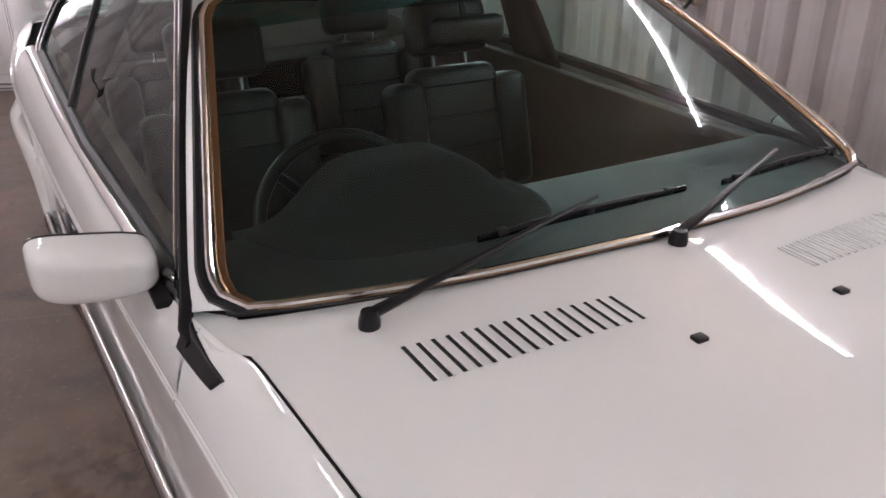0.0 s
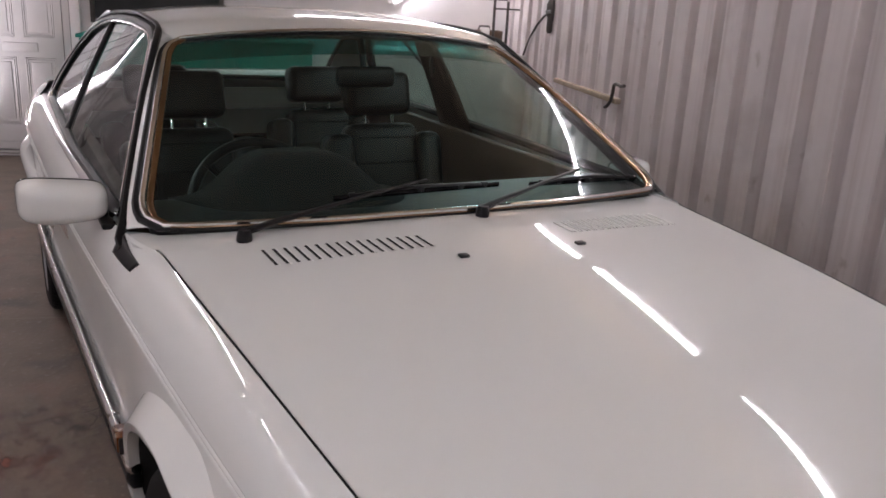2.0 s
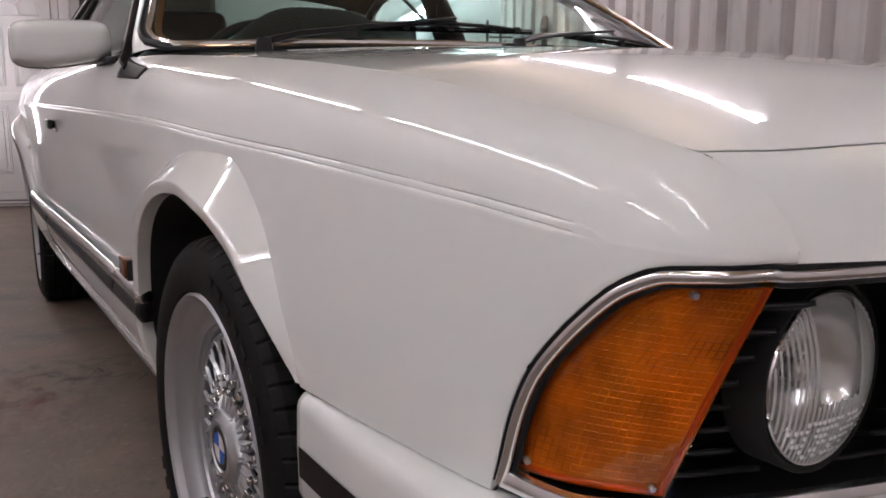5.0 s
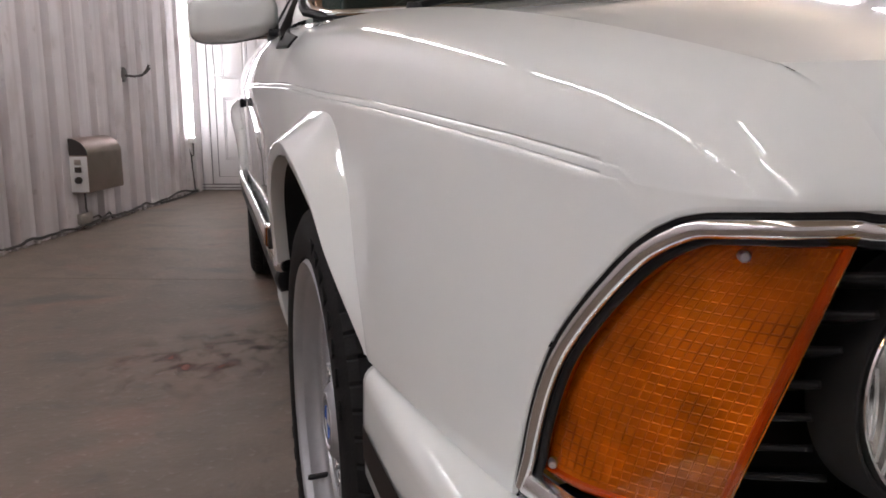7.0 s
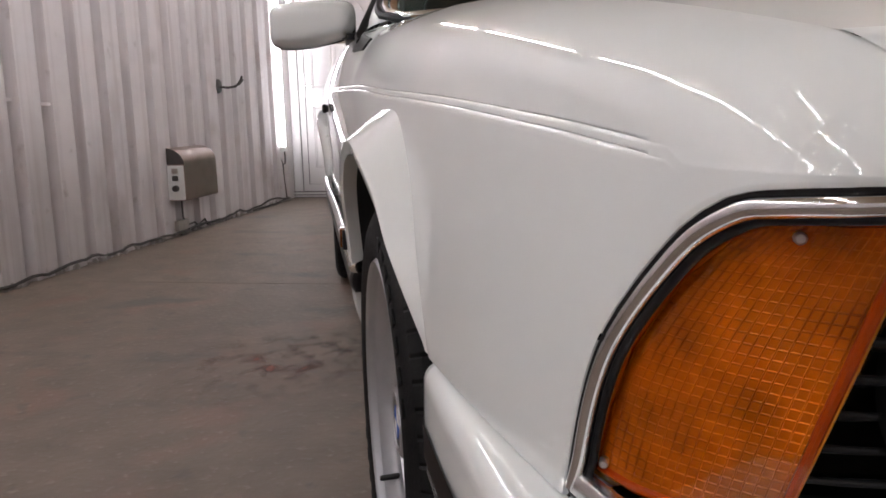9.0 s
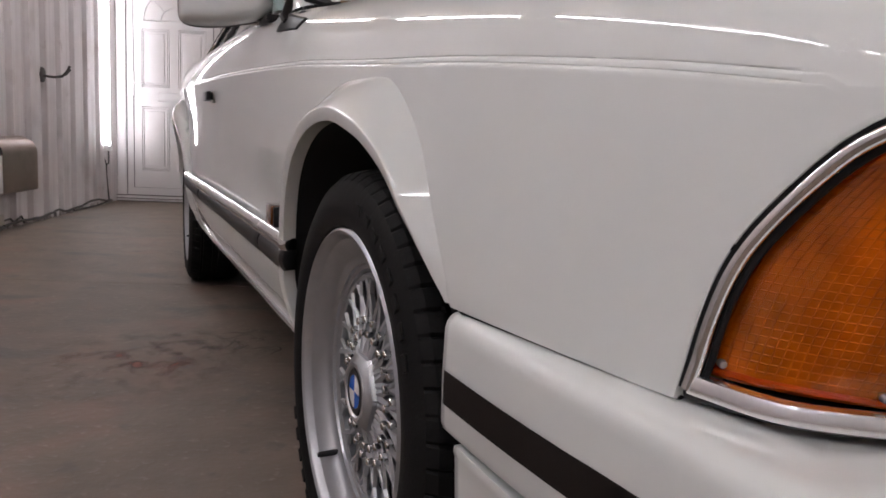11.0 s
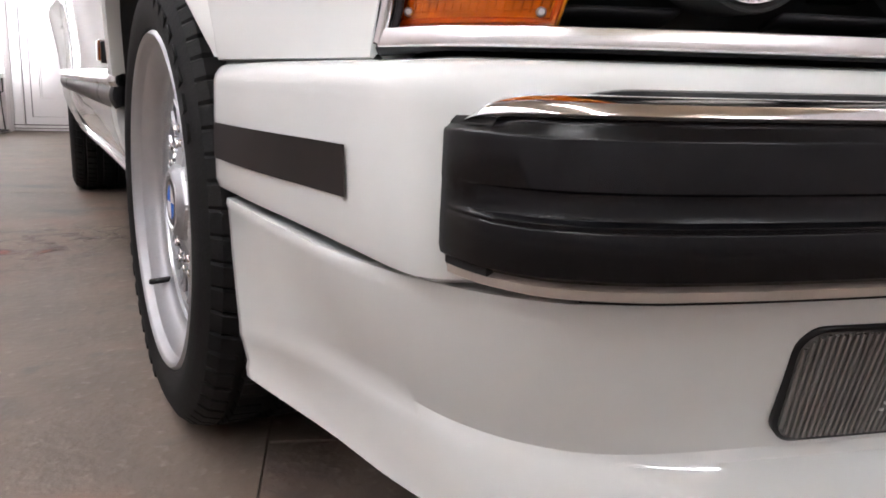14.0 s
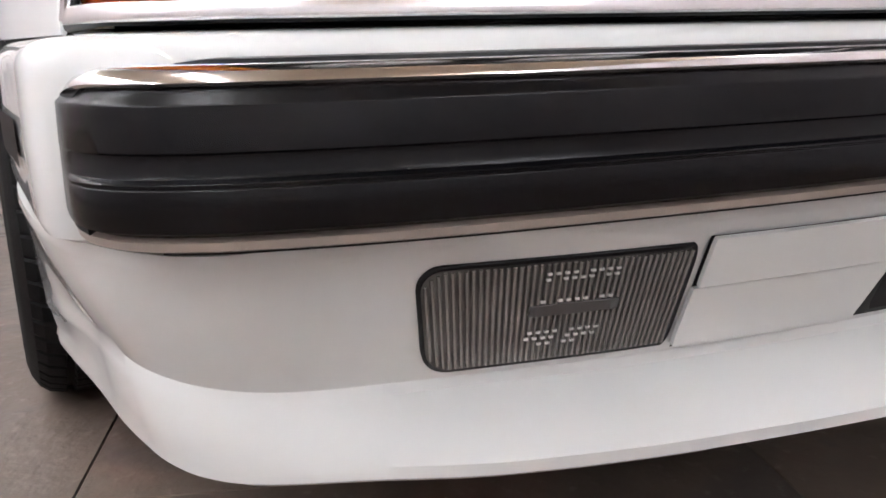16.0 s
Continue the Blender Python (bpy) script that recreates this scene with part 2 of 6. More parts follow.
def spin(bm, profile, n=48, axis="x", closed=False, start=0.0, sweep=math.tau):
    """A turned body: profile rows of (along the axis, radius)."""
    full = abs(sweep - math.tau) < 1e-6
    rings = []
    for k in range(n if full else n + 1):
        a = start + sweep * k / n
        c, s = math.cos(a), math.sin(a)
        rings.append([bm.verts.new((h, r * c, r * s) if axis == "x" else (r * c, h, r * s) if axis == "y" else (r * c, r * s, h)) for h, r in profile])
    m = len(profile)
    for k in range(n):
        A, B = rings[k], rings[(k + 1) % len(rings)]
        for j in range(m if closed else m - 1):
            bm.faces.new((A[j], A[(j + 1) % m], B[(j + 1) % m], B[j]))
    bmesh.ops.remove_doubles(bm, verts=bm.verts, dist=1e-6)
    return bm


def mirrored(bm):
    bmesh.ops.scale(bm, vec=(-1, 1, 1), verts=bm.verts)
    bmesh.ops.reverse_faces(bm, faces=bm.faces)
    return bm


def knots(*pairs):
    """A smooth curve through (at, value) pairs, held straight beyond its ends' values."""
    xs = np.array([p[0] for p in pairs], float)
    ys = np.array([p[1] for p in pairs], float)
    d = np.diff(ys) / np.diff(xs)
    m = np.r_[d[0], [0 if a * b <= 0 else 2 * a * b / (a + b) for a, b in zip(d[:-1], d[1:])], d[-1]]

    def f(x):
        x = min(max(x, xs[0]), xs[-1])
        i = min(int(np.searchsorted(xs, x, "right")) - 1, len(xs) - 2)
        h = xs[i + 1] - xs[i]
        t = (x - xs[i]) / h
        return float((1 + 2 * t) * (1 - t) ** 2 * ys[i] + t * (1 - t) ** 2 * h * m[i] + t * t * (3 - 2 * t) * ys[i + 1] + t * t * (t - 1) * h * m[i + 1])
    return f


def smooth(t):
    t = min(max(t, 0.0), 1.0)
    return t * t * (3 - 2 * t)

# ---- the room ----
def wall_sheet(name, length, high, label, pitch=0.245, deep=0.05, lead=0.0):
    """A corrugated steel sheet along x, ribs standing in +y, from z 0 to high, with thickness."""
    bm = bmesh.new()
    pts, x = [], lead - pitch
    while x < length + pitch:
        pts += [(x, 0.0), (x + pitch * 0.28, 0.0), (x + pitch * 0.36, deep), (x + pitch * 0.92, deep)]
        x += pitch
    rows = []
    for px, py in pts:
        rows.append([bm.verts.new((px, py, z)) for z in (0, high)])
    for a, b in zip(rows, rows[1:]):
        bm.faces.new((a[0], b[0], b[1], a[1]))
    ob = part(name, bm, WALL, smooth=False)
    thicken(ob, 0.012)
    return tagged(ob, label, "wall", kind="structure")


def place_along(ob, a, b, z, turn):
    """Sets an object at room place (a along, b across), turned in the room's frame."""
    p = room(a, b, z)
    ob.matrix_basis = Matrix.Translation(p) @ pose(0, 0, 0, 0, 0, math.degrees(math.atan2(V.y, V.x)) + turn)
    return ob


LONG = BACK - FRONT_END
w = wall_sheet("wall_left", LONG, HIGH, "white painted corrugated steel wall, scuffed and dusty", 0.2425, lead=0.198)
place_along(w, BACK, -0.0, 0, -90)
w = wall_sheet("wall_right", LONG, HIGH, "white painted corrugated steel wall with a hook", 0.248, lead=0.117)
place_along(w, FRONT_END, WIDE, 0, 90)

bm = bmesh.new()
box(bm, (-0.3, BACK, -0.02), (WIDE + 0.3, BACK + 0.12, HIGH))
ob = tagged(part("wall_back", bm, BACKWALL, smooth=False), "white painted flat wall with a door and a window", "wall", kind="structure")
ob.matrix_basis = ROOM
# unseen end wall, added in white to throw light back on the car
bm = bmesh.new()
box(bm, (-0.3, FRONT_END - 0.12, -0.02), (WIDE + 0.3, FRONT_END, HIGH))
ob = tagged(part("wall_front", bm, BACKWALL, smooth=False), "unseen white end wall placed to bounce light", "wall", kind="structure")
ob.matrix_basis = ROOM
bm = bmesh.new()
box(bm, (-0.4, FRONT_END - 0.2, HIGH), (WIDE + 0.4, BACK + 0.2, HIGH + 0.1))
ob = tagged(part("ceiling", bm, CEIL, smooth=False), "brown wooden board ceiling", "ceiling", kind="structure")
ob.matrix_basis = ROOM
bm = bmesh.new()
box(bm, (-0.4, FRONT_END - 0.2, -0.1), (WIDE + 0.4, BACK + 0.2, -0.006))
ob = tagged(part("floor", bm, GROUT, smooth=False), "worn brown-grey concrete floor slabs with stains", "floor", kind="structure")
ob.matrix_basis = ROOM
bm = bmesh.new()
box(bm, (-0.4, FRONT_END - 0.2, -0.03), (2.468, BACK + 0.15, 0.0))
box(bm, (2.472, -2.178, -0.03), (WIDE + 0.4, BACK + 0.15, 0.0))
plain = part("concrete", bm, FLOOR, ob, smooth=False)
slab_meshes = {}
for row in range(3):
    a0, long = -2.182, (0.27, 0.72, 0.45)[row]
    while a0 > FRONT_END - 0.1:
        if long not in slab_meshes:
            bm = bmesh.new()
            box(bm, (0.001, -long + 0.001, -0.03), (0.809, -0.001, 0.0), 0.001, None, 1)
            me = bpy.data.meshes.new("slab")
            bm.to_mesh(me)
            bm.free()
            me.materials.append(FLOOR)
            slab_meshes[long] = me
        tile = new("slab", slab_meshes[long])
        tile.parent = ob
        tile.location = (2.47 + 0.81 * row, a0, random.uniform(-0.0008, 0.0))
        a0, long = a0 - long, 1.1


def tube_lamp(length, glow=TUBE, half=0.03):
    """A batten lamp along its x axis, lamp towards -y."""
    lamp = group_of("tube_lamp", "lit white fluorescent tube on a batten", "lamp", group="tube lamps")
    bm = bmesh.new()
    box(bm, (-length / 2, -0.022, -half), (length / 2, 0.0, half), 0.006)
    part("batten", bm, LAMPWHITE, lamp)
    bm = bmesh.new()
    tube(bm, [(-length / 2 + 0.02, -0.05, 0), (length / 2 - 0.02, -0.05, 0)], 0.015, 14)
    part("glowing_tube", bm, glow, lamp)
    for s in (-1, 1):
        bm = bmesh.new()
        box(bm, (s * length / 2 - 0.022, -0.075, -0.026), (s * length / 2 + 0.022, 0.0, 0.026), 0.006)
        part("end_cap", bm, LAMPWHITE, lamp)
    return lamp


AIM = math.degrees(math.atan2(V.y, V.x))
first = tube_lamp(1.5)
spots = [(*room(a, WIDE - 0.04, 2.12), 0, 0, AIM - 90) for a in (1.98, 0.26, -1.64, -5.4)]
spots += [(*room(a, 0.6, HIGH - 0.002), 90, 0, AIM + 90) for a in (2.0, 0.28, -1.5, -3.2, -5.0)]
spots += [(*room(a, 2.2, HIGH - 0.002), 90, 0, AIM + 90) for a in (-3.3, -4.85)]
first.matrix_basis = pose(*spots[0])
for where in spots[1:]:
    copy_thing(first, pose(*where))
short = tube_lamp(0.9)
short.matrix_basis = pose(*room(3.36, WIDE - 0.04, 2.12), 0, 0, AIM - 90)

# battens widened into shade plates, to keep the tubes' glow off the wall
level = tube_lamp(1.5, half=0.08)
level.matrix_basis = pose(*room(BACK - 0.002, 3.38, 2.1), 0, 0, AIM)
slanted = tube_lamp(1.22, half=0.06)
slanted.matrix_basis = Matrix.Translation(room(BACK - 0.002, 3.94, 1.68)) @ pose(0, 0, 0, 0, 0, AIM) @ pose(0, 0, 0, 0, -31.6, 0)

# ---- the car: shape curves ----
# y runs from the nose (negative) to the tail, with the front axle at 0; half widths in x, heights in z
AXLE_F, AXLE_R, WHEEL_Z = 0.0, 2.63, 0.316
crease_x = knots((-0.826, 0.575), (-0.8105, 0.615), (-0.783, 0.636), (-0.70, 0.657), (-0.58, 0.682), (-0.3, 0.725), (0, 0.757), (0.36, 0.79),
                 (1.3, 0.848), (2.0, 0.872), (2.63, 0.884), (3.2, 0.862), (3.75, 0.80))
crease_z = knots((-0.826, 0.722), (-0.745, 0.723), (-0.58, 0.737), (-0.3, 0.756), (0, 0.769), (0.36, 0.786), (1.3, 0.801), (2.6, 0.81), (3.75, 0.79))
top_x_knots = knots((-0.826, 0.572), (-0.807, 0.566), (-0.773, 0.574), (-0.744, 0.582), (-0.6, 0.607), (-0.4, 0.632), (-0.2, 0.66), (0.17, 0.69), (0.43, 0.712),
              (0.5, 0.735), (0.6, 0.757), (0.75, 0.780), (1.3, 0.806), (2.0, 0.822), (2.7, 0.822), (3.0, 0.78), (3.75, 0.70))
top_z_knots = knots((-0.826, 0.724), (-0.807, 0.742), (-0.792, 0.758), (-0.773, 0.771), (-0.744, 0.783), (-0.63, 0.808), (-0.45, 0.836), (-0.2, 0.866), (0.17, 0.889),
              (0.43, 0.903), (0.75, 0.906), (2.0, 0.915), (2.7, 0.925), (3.1, 0.94), (3.75, 0.88))


def top_x(y):
    """Half width at the top of the fender: along the hood one even sweep."""
    return 0.67672 + 0.08896 * y - 0.03022 * y * y + 0.02869 * y ** 3 if -0.744 <= y <= 0.43 else top_x_knots(y)


def top_z(y):
    return 0.87988 + 0.06204 * y - 0.04604 * y * y + 0.06085 * y ** 3 if -0.744 <= y <= 0.43 else top_z_knots(y)


lower = knots((-0.9, 0.018), (-0.3, 0.02), (0.1, 0.01), (0.4, -0.004), (1.3, -0.022), (2.0, -0.018), (3.75, -0.03))
ARCHES = ((AXLE_F, 0.316, 0.384), (AXLE_R, 0.335, 0.352))      # openings cut in the side panels
LAMP_EDGE = ((-0.826, 0.7215), (-0.8105, 0.7205), (-0.7857, 0.718), (-0.766, 0.7135), (-0.737, 0.6975), (-0.712, 0.6745), (-0.689, 0.648), (-0.6705, 0.6205),
             (-0.6595, 0.594), (-0.6525, 0.5675), (-0.6475, 0.541), (-0.6415, 0.5115))
lamp_edge = knots(*LAMP_EDGE)


def flare(y, z):
    """How far the rear wheel arches stand proud of the side."""
    out = 0.0
    for cy, cz, r in ARCHES[1:]:
        dy, dz = y - cy, z - cz
        d = math.hypot(dy, dz)
        if d > 0.6:
            continue
        a = math.degrees(math.atan2(dz, dy))                 # 90 is straight up, over 90 towards the nose
        wide = 0.018 + 0.068 * math.exp(-((a - 102) / 52) ** 2)
        t = (d - r) / wide
        if t < 1:
            h = 0.012 + 0.034 * math.exp(-((a - 85) / 62) ** 2)
            t = max(t, 0)
            out = max(out, h * (1 - t ** 2.2) ** 0.8)
    return out


shoulder = knots((0, 1), (0.35, 0.82), (0.66, 0.58), (0.85, 0.36), (0.95, 0.18), (1, 0))
shoulder_front = knots((0, 1), (0.3, 0.93), (0.6, 0.79), (0.8, 0.62), (0.92, 0.37), (1, 0))


def ridge(y, d):
    """The pressed double line along the side, two fine steps: how far the panel lies back at d above the lower one."""
    step = lambda v: 1 / (1 + math.exp(max(min(-v / 0.00035, 40), -40)))
    return smooth((y + 0.722) / 0.06) * (0.0019 * step(d) + 0.0017 * step(d - 0.0068) - 0.0008)


def side_x(y, z):
    zc, xc, xt, zt = crease_z(y), crease_x(y), top_x(y), top_z(y)
    if z >= zc:
        k = min((z - zc) / max(zt - zc, 1e-4), 1)
        w = smooth((0.1 - y) / 0.8)
        return xt + (xc - xt) * (shoulder(k) * (1 - w) + shoulder_front(k) * w) - ridge(y, z - zc) * (1 - k)
    d = zc - z
    t = min(d / 0.26, 1.0)
    x = xc + lower(y) * t * (1.5 - 0.5 * t * t) - ridge(y, -d)
    if z < 0.42:
        x -= 0.05 * ((0.42 - z) / 0.16) ** 1.5
    return x + flare(y, z)


def under(y):
    """Lower edge of the side panels."""
    if y < -0.6415:
        return lamp_edge(y)
    low = 0.5115 if y < 0 else 0.345 if y < 2.3 else 0.33
    for cy, cz, r in ARCHES:
        if abs(y - cy) < r:
            low = max(low, cz + math.sqrt(r * r - (y - cy) ** 2))
    return low


def side_panel(y0, y1, n, rows=44, extra=()):
    """A side panel between two y, on the -x side, with turned-in edges."""
    ys = set(np.linspace(y0, y1, n).round(5).tolist()) | {y for y in extra if y0 < y < y1}
    for cy, cz, r in ARCHES:
        for k in range(49):
            y = cy - (r + 1e-5) * math.cos(math.pi * k / 48)
            if y0 < y < y1:
                ys.add(y)
    ys = sorted(ys)
    bm = bmesh.new()
    cols = []
    for y in ys:
        zt, zb, zc = top_z(y), under(y), crease_z(y)
        zs = []
        near = [zc + d for d in (0.0105, 0.0081, 0.0075, 0.0071, 0.0068, 0.0065, 0.0061, 0.0055, 0.0034, 0.0013, 0.0007, 0.0003, 0.0, -0.0003, -0.0007, -0.0013, -0.004)]
        for j in range(rows + 1):
            k = j / rows
            if zb < zc:
                z = zt - (zt - zc) * (1 - (1 - k / 0.3) ** 2) if k < 0.3 else zc - (zc - zb) * ((k - 0.3) / 0.7)
            else:
                z = zt - (zt - zb) * k
            zs.append(z)
        if zb < zc - 0.04 and zt > zc + 0.03:
            zs = sorted([z for z in zs if abs(z - zc) > 0.019] + near, reverse=True)
            while len(zs) > rows + 1:
                zs.pop(len(zs) // 2 + 8)
            while len(zs) < rows + 1:
                zs.insert(-1, (zs[-1] + zs[-2]) / 2)
        cols.append([bm.verts.new((-side_x(y, z), y, z)) for z in zs])
        zb = zs[-1]
        x = side_x(y, zb)
        cols[-1].append(bm.verts.new((-x + 0.012, y, zb - 0.003)))
        cols[-1].append(bm.verts.new((-x + 0.035, y, zb + 0.004)))
    for A, B in zip(cols, cols[1:]):
        for j in range(len(A) - 1):
            bm.faces.new((A[j], A[j + 1], B[j + 1], B[j]))
    return bm


car = group_of("car", "white two-door coupe with black bumpers and amber indicators, parked indoors", "car")


def both(name, make, mat, parent=None, label="", depth=0.0, smooth_it=True):
    """The same part on either side of the car; returns the pair."""
    pair = []
    for s in (-1, 1):
        bm = make()
        if s > 0:
            mirrored(bm)
        ob = part(name, bm, mat, parent or car, label, smooth_it)
        if depth:
            thicken(ob, depth, rim=False)
        pair.append(ob)
    return pair


DOOR_F, DOOR_R = 0.565, 1.70
fenders = both("front_fender", lambda: side_panel(-0.826, DOOR_F - 0.003, 90, extra=(-0.822, -0.816, -0.806, -0.795, -0.787, -0.776, -0.7, -0.685, -0.676, -0.67, -0.666, -0.662, -0.659, -0.656, -0.6535, -0.651, -0.649, -0.647, -0.645, -0.643, -0.6418, -0.6414)), PAINT, depth=0.004)
doors = both("door", lambda: side_panel(DOOR_F + 0.003, DOOR_R - 0.003, 40), PAINT, depth=0.004)
both("rear_quarter", lambda: side_panel(DOOR_R + 0.003, 3.75, 80), PAINT, depth=0.004)


# front arch flares: radii of the opening and of the outer edge, and height of the lip, by degrees round the wheel
flare_open = knots((-12, 0.357), (0, 0.36), (24, 0.371), (60, 0.379), (90, 0.379), (101, 0.377), (112, 0.379), (121, 0.376), (126, 0.372), (131, 0.366),
                   (136, 0.363), (141, 0.360), (146, 0.359), (149, 0.363), (153, 0.376))
flare_edge = knots((-12, 0.395), (0, 0.400), (20, 0.415), (40, 0.435), (60, 0.446), (75, 0.440), (91, 0.437), (100, 0.4435), (104, 0.446), (108, 0.443),
                   (114, 0.4345), (122, 0.4225), (128, 0.4085), (132, 0.4005), (136, 0.3945), (140, 0.3910), (145, 0.3885), (149, 0.387), (153, 0.387))
flare_high = knots((-12, 0.014), (20, 0.026), (60, 0.045), (85, 0.050), (101, 0.050), (111, 0.0475), (120, 0.0405), (128, 0.0335), (135, 0.0245), (141, 0.016), (147, 0.0075), (150, 0.004), (153, 0.003))


def arch_flare(liner=False):
    bm = bmesh.new()
    cy, cz = AXLE_F, 0.316
    cols = []
    n = 150
    for i in range(n + 1):
        a = -10 + 161 * i / n
        d0, d1, h = flare_open(a), flare_edge(a), flare_high(a)
        k = min((d1 - d0) / 0.05, 1.0)
        low = min(0.004, 0.5 * h)
        drop = min(0.0045, h)
        rows = [(d0 + 0.001, h - drop - 0.030), (d0, h - drop - 0.003), (d0 + 0.0006 * k, h - drop - 0.0008), (d0 + 0.002 * k, h - drop), (d0 + 0.009 * k, h - 0.5 * drop), (d0 + 0.0165 * k, h - 0.06 * drop),
                (d0 + 0.0178 * k, h - 0.005 * (h - low)), (d0 + 0.0190 * k, h - 0.022 * (h - low)), (d0 + 0.0202 * k, h - 0.05 * (h - low))]
        da, ha = rows[-1]
        for t in (0.15, 0.3, 0.45, 0.6, 0.75, 0.87, 0.95, 1.0):
            rows.append((da + (d1 - da) * t, ha + (low - ha) * t - 0.0003 * k * math.sin(math.pi * t)))
        rows += [(d1 + 0.0006, 0.86 * low), (d1 + 0.0013, 0.55 * low), (d1 + 0.0021, 0.22 * low), (d1 + 0.0032, 0.04 * low), (d1 + 0.005, -0.0004), (d1 + 0.008, -0.0014)]
        if liner:
            rows = [(d0 - 0.012, h - drop - 0.15), (d0 - 0.003, h - drop - 0.06), (d0 + 0.0004, h - drop - 0.022)]
        col = []
        for d, o in rows:
            end = 180 - math.degrees(math.asin((0.5118 - cz) / d))
            b = math.radians(a + (end - 151) * max((i / n - 0.82) / 0.18, 0.0))
            y, z = cy + d * math.cos(b), cz + d * math.sin(b)
            col.append(bm.verts.new((-side_x(y, z) - o, y, z)))
        cols.append(col)
    for A, B in zip(cols, cols[1:]):
        for j in range(len(A) - 1):
            bm.faces.new((A[j], A[j + 1], B[j + 1], B[j]))
    bmesh.ops.recalc_face_normals(bm, faces=bm.faces)
    return bm


for s, f in zip((-1, 1), fenders):
    bm = arch_flare()
    if s > 0:
        mirrored(bm)
    part("arch_flare", bm, PAINT, f, "flared white lip round the wheel opening")
    bm = arch_flare(True)
    if s > 0:
        mirrored(bm)
    part("arch_liner", bm, BLACK_VOID, f, "black inner arch")


def sill():
    bm = bmesh.new()
    sheet(bm, lambda u, v: (-(side_x(0.375 + 1.9 * u, 0.34 - 0.06 * v) + 0.004), 0.375 + 1.9 * u, 0.341 - 0.058 * v), 40, 6)
    sheet(bm, lambda u, v: (-(side_x(0.375 + 1.9 * u, 0.283) + 0.004 - 0.18 * v), 0.375 + 1.9 * u, 0.283 - 0.05 * v), 40, 3)
    return bm


both("sill", sill, PAINT)

# hood
hood_front = knots((0, -0.822), (0.355, -0.797), (0.44, -0.782), (0.518, -0.767), (0.578, -0.744))
screen_low = knots((0, 0.432), (0.3, 0.452), (0.5, 0.49), (0.66, 0.535), (0.75, 0.57))
crown = knots((-0.85, 0.033), (-0.5, 0.0365), (0.0, 0.0375), (0.35, 0.033), (0.55, 0.026))


def hood_z(x, y):
    xt = top_x(min(y, 0.43)) if y > -0.744 else 0.582
    zt = top_z(y) if y > -0.744 else 0.783 - 0.23 * (-0.744 - y)
    k = min(abs(x) / xt, 1.0)
    peak = 1 - math.sqrt(k * k + 0.00006)                   # a faint ridge runs down the middle
    return zt + 0.0025 + crown(y) * (0.88 * (1 - k ** 2) + 0.12 * peak)    # the hood stands a little proud of the fenders


def hood():
    bm = bmesh.new()

    def at(u, v):
        k = 2 * u - 1
        e = 0.0042
        y = (hood_front(abs(k) * 0.578) + e) * (1 - v) + (screen_low(abs(k) * 0.715) + 0.006) * v
        x = k * (top_x(min(max(y, -0.744), 0.43)) - e * smooth((0.47 - y) / 0.04))
        return (x, y, hood_z(x, y))
    us = sorted({i / 60 for i in range(61)} | {0.5 + d for d in (-0.012, -0.008, -0.005, -0.0025, 0.0025, 0.005, 0.008, 0.012)})
    sheet(bm, at, 60, 60, us=us)
    return bm


thicken(part("hood", hood(), PAINT, car), 0.006, rim=False)
# black strip nearly flush with the hood draws the shade of its rounded edges
bm = bmesh.new()
side_line = [Vector((-top_x(y) + 0.0028, y, top_z(y) - 0.0004)) for y in np.linspace(0.44, -0.744, 40)]
front_line = [Vector((k * 0.0578, hood_front(abs(k) * 0.0578), hood_z(k * 0.0578, hood_front(abs(k) * 0.0578)) - 0.0030)) for k in range(-10, 11)]
tube(bm, side_line + front_line[1:-1] + [Vector((-p.x, p.y, p.z)) for p in side_line[::-1]], 0.0022, 6)
part("hood_gap_shade", bm, BLACK_VOID, car, "black strip for the shade in the gap round the hood")

# nose panel between the hood and the lamps
front_low = knots((0, -0.85), (0.355, -0.82), (0.57, -0.772), (0.615, -0.752), (0.64, -0.737), (0.664, -0.715), (0.68, -0.688), (0.69, -0.652))


def front_y(x, z):
    """The lamp panel's plane, leaning forward towards its top."""
    return front_low(abs(x)) - 0.36 * (z - 0.522)


nose_edge = knots((0, -0.905), (0.35, -0.874), (0.5, -0.844), (0.572, -0.8255))


def nose():
    bm = bmesh.new()

    def at(u, v):
        k = 2 * u - 1
        yj = -0.745 - 0.081 * v                                # along the joint with the fender
        x = k * (top_x(yj) + 0.0015)
        y0, y1 = hood_front(abs(k) * 0.578) - 0.004, nose_edge(abs(x))
        z0, z1 = hood_z(k * 0.579, hood_front(abs(k) * 0.578)) - 0.0032, 0.7152 - 0.0010 * (1 - k ** 8)
        return (x, y0 + (y1 - y0) * v, z1 + (z0 - z1) * (top_z(yj) - 0.724) / 0.059)
    sheet(bm, at, 40, 14)
    return bm


thicken(part("nose_panel", nose(), PAINT, car), 0.005, rim=False)


def nose_joint():
    bm = bmesh.new()
    tube(bm, [(-top_x(y) + 0.0006, y, top_z(y) - 0.0018) for y in np.linspace(-0.749, -0.824, 24)], 0.0024, 8)
    return bm


both("nose_joint", nose_joint, PAINT, label="white filled joint beside the nose")

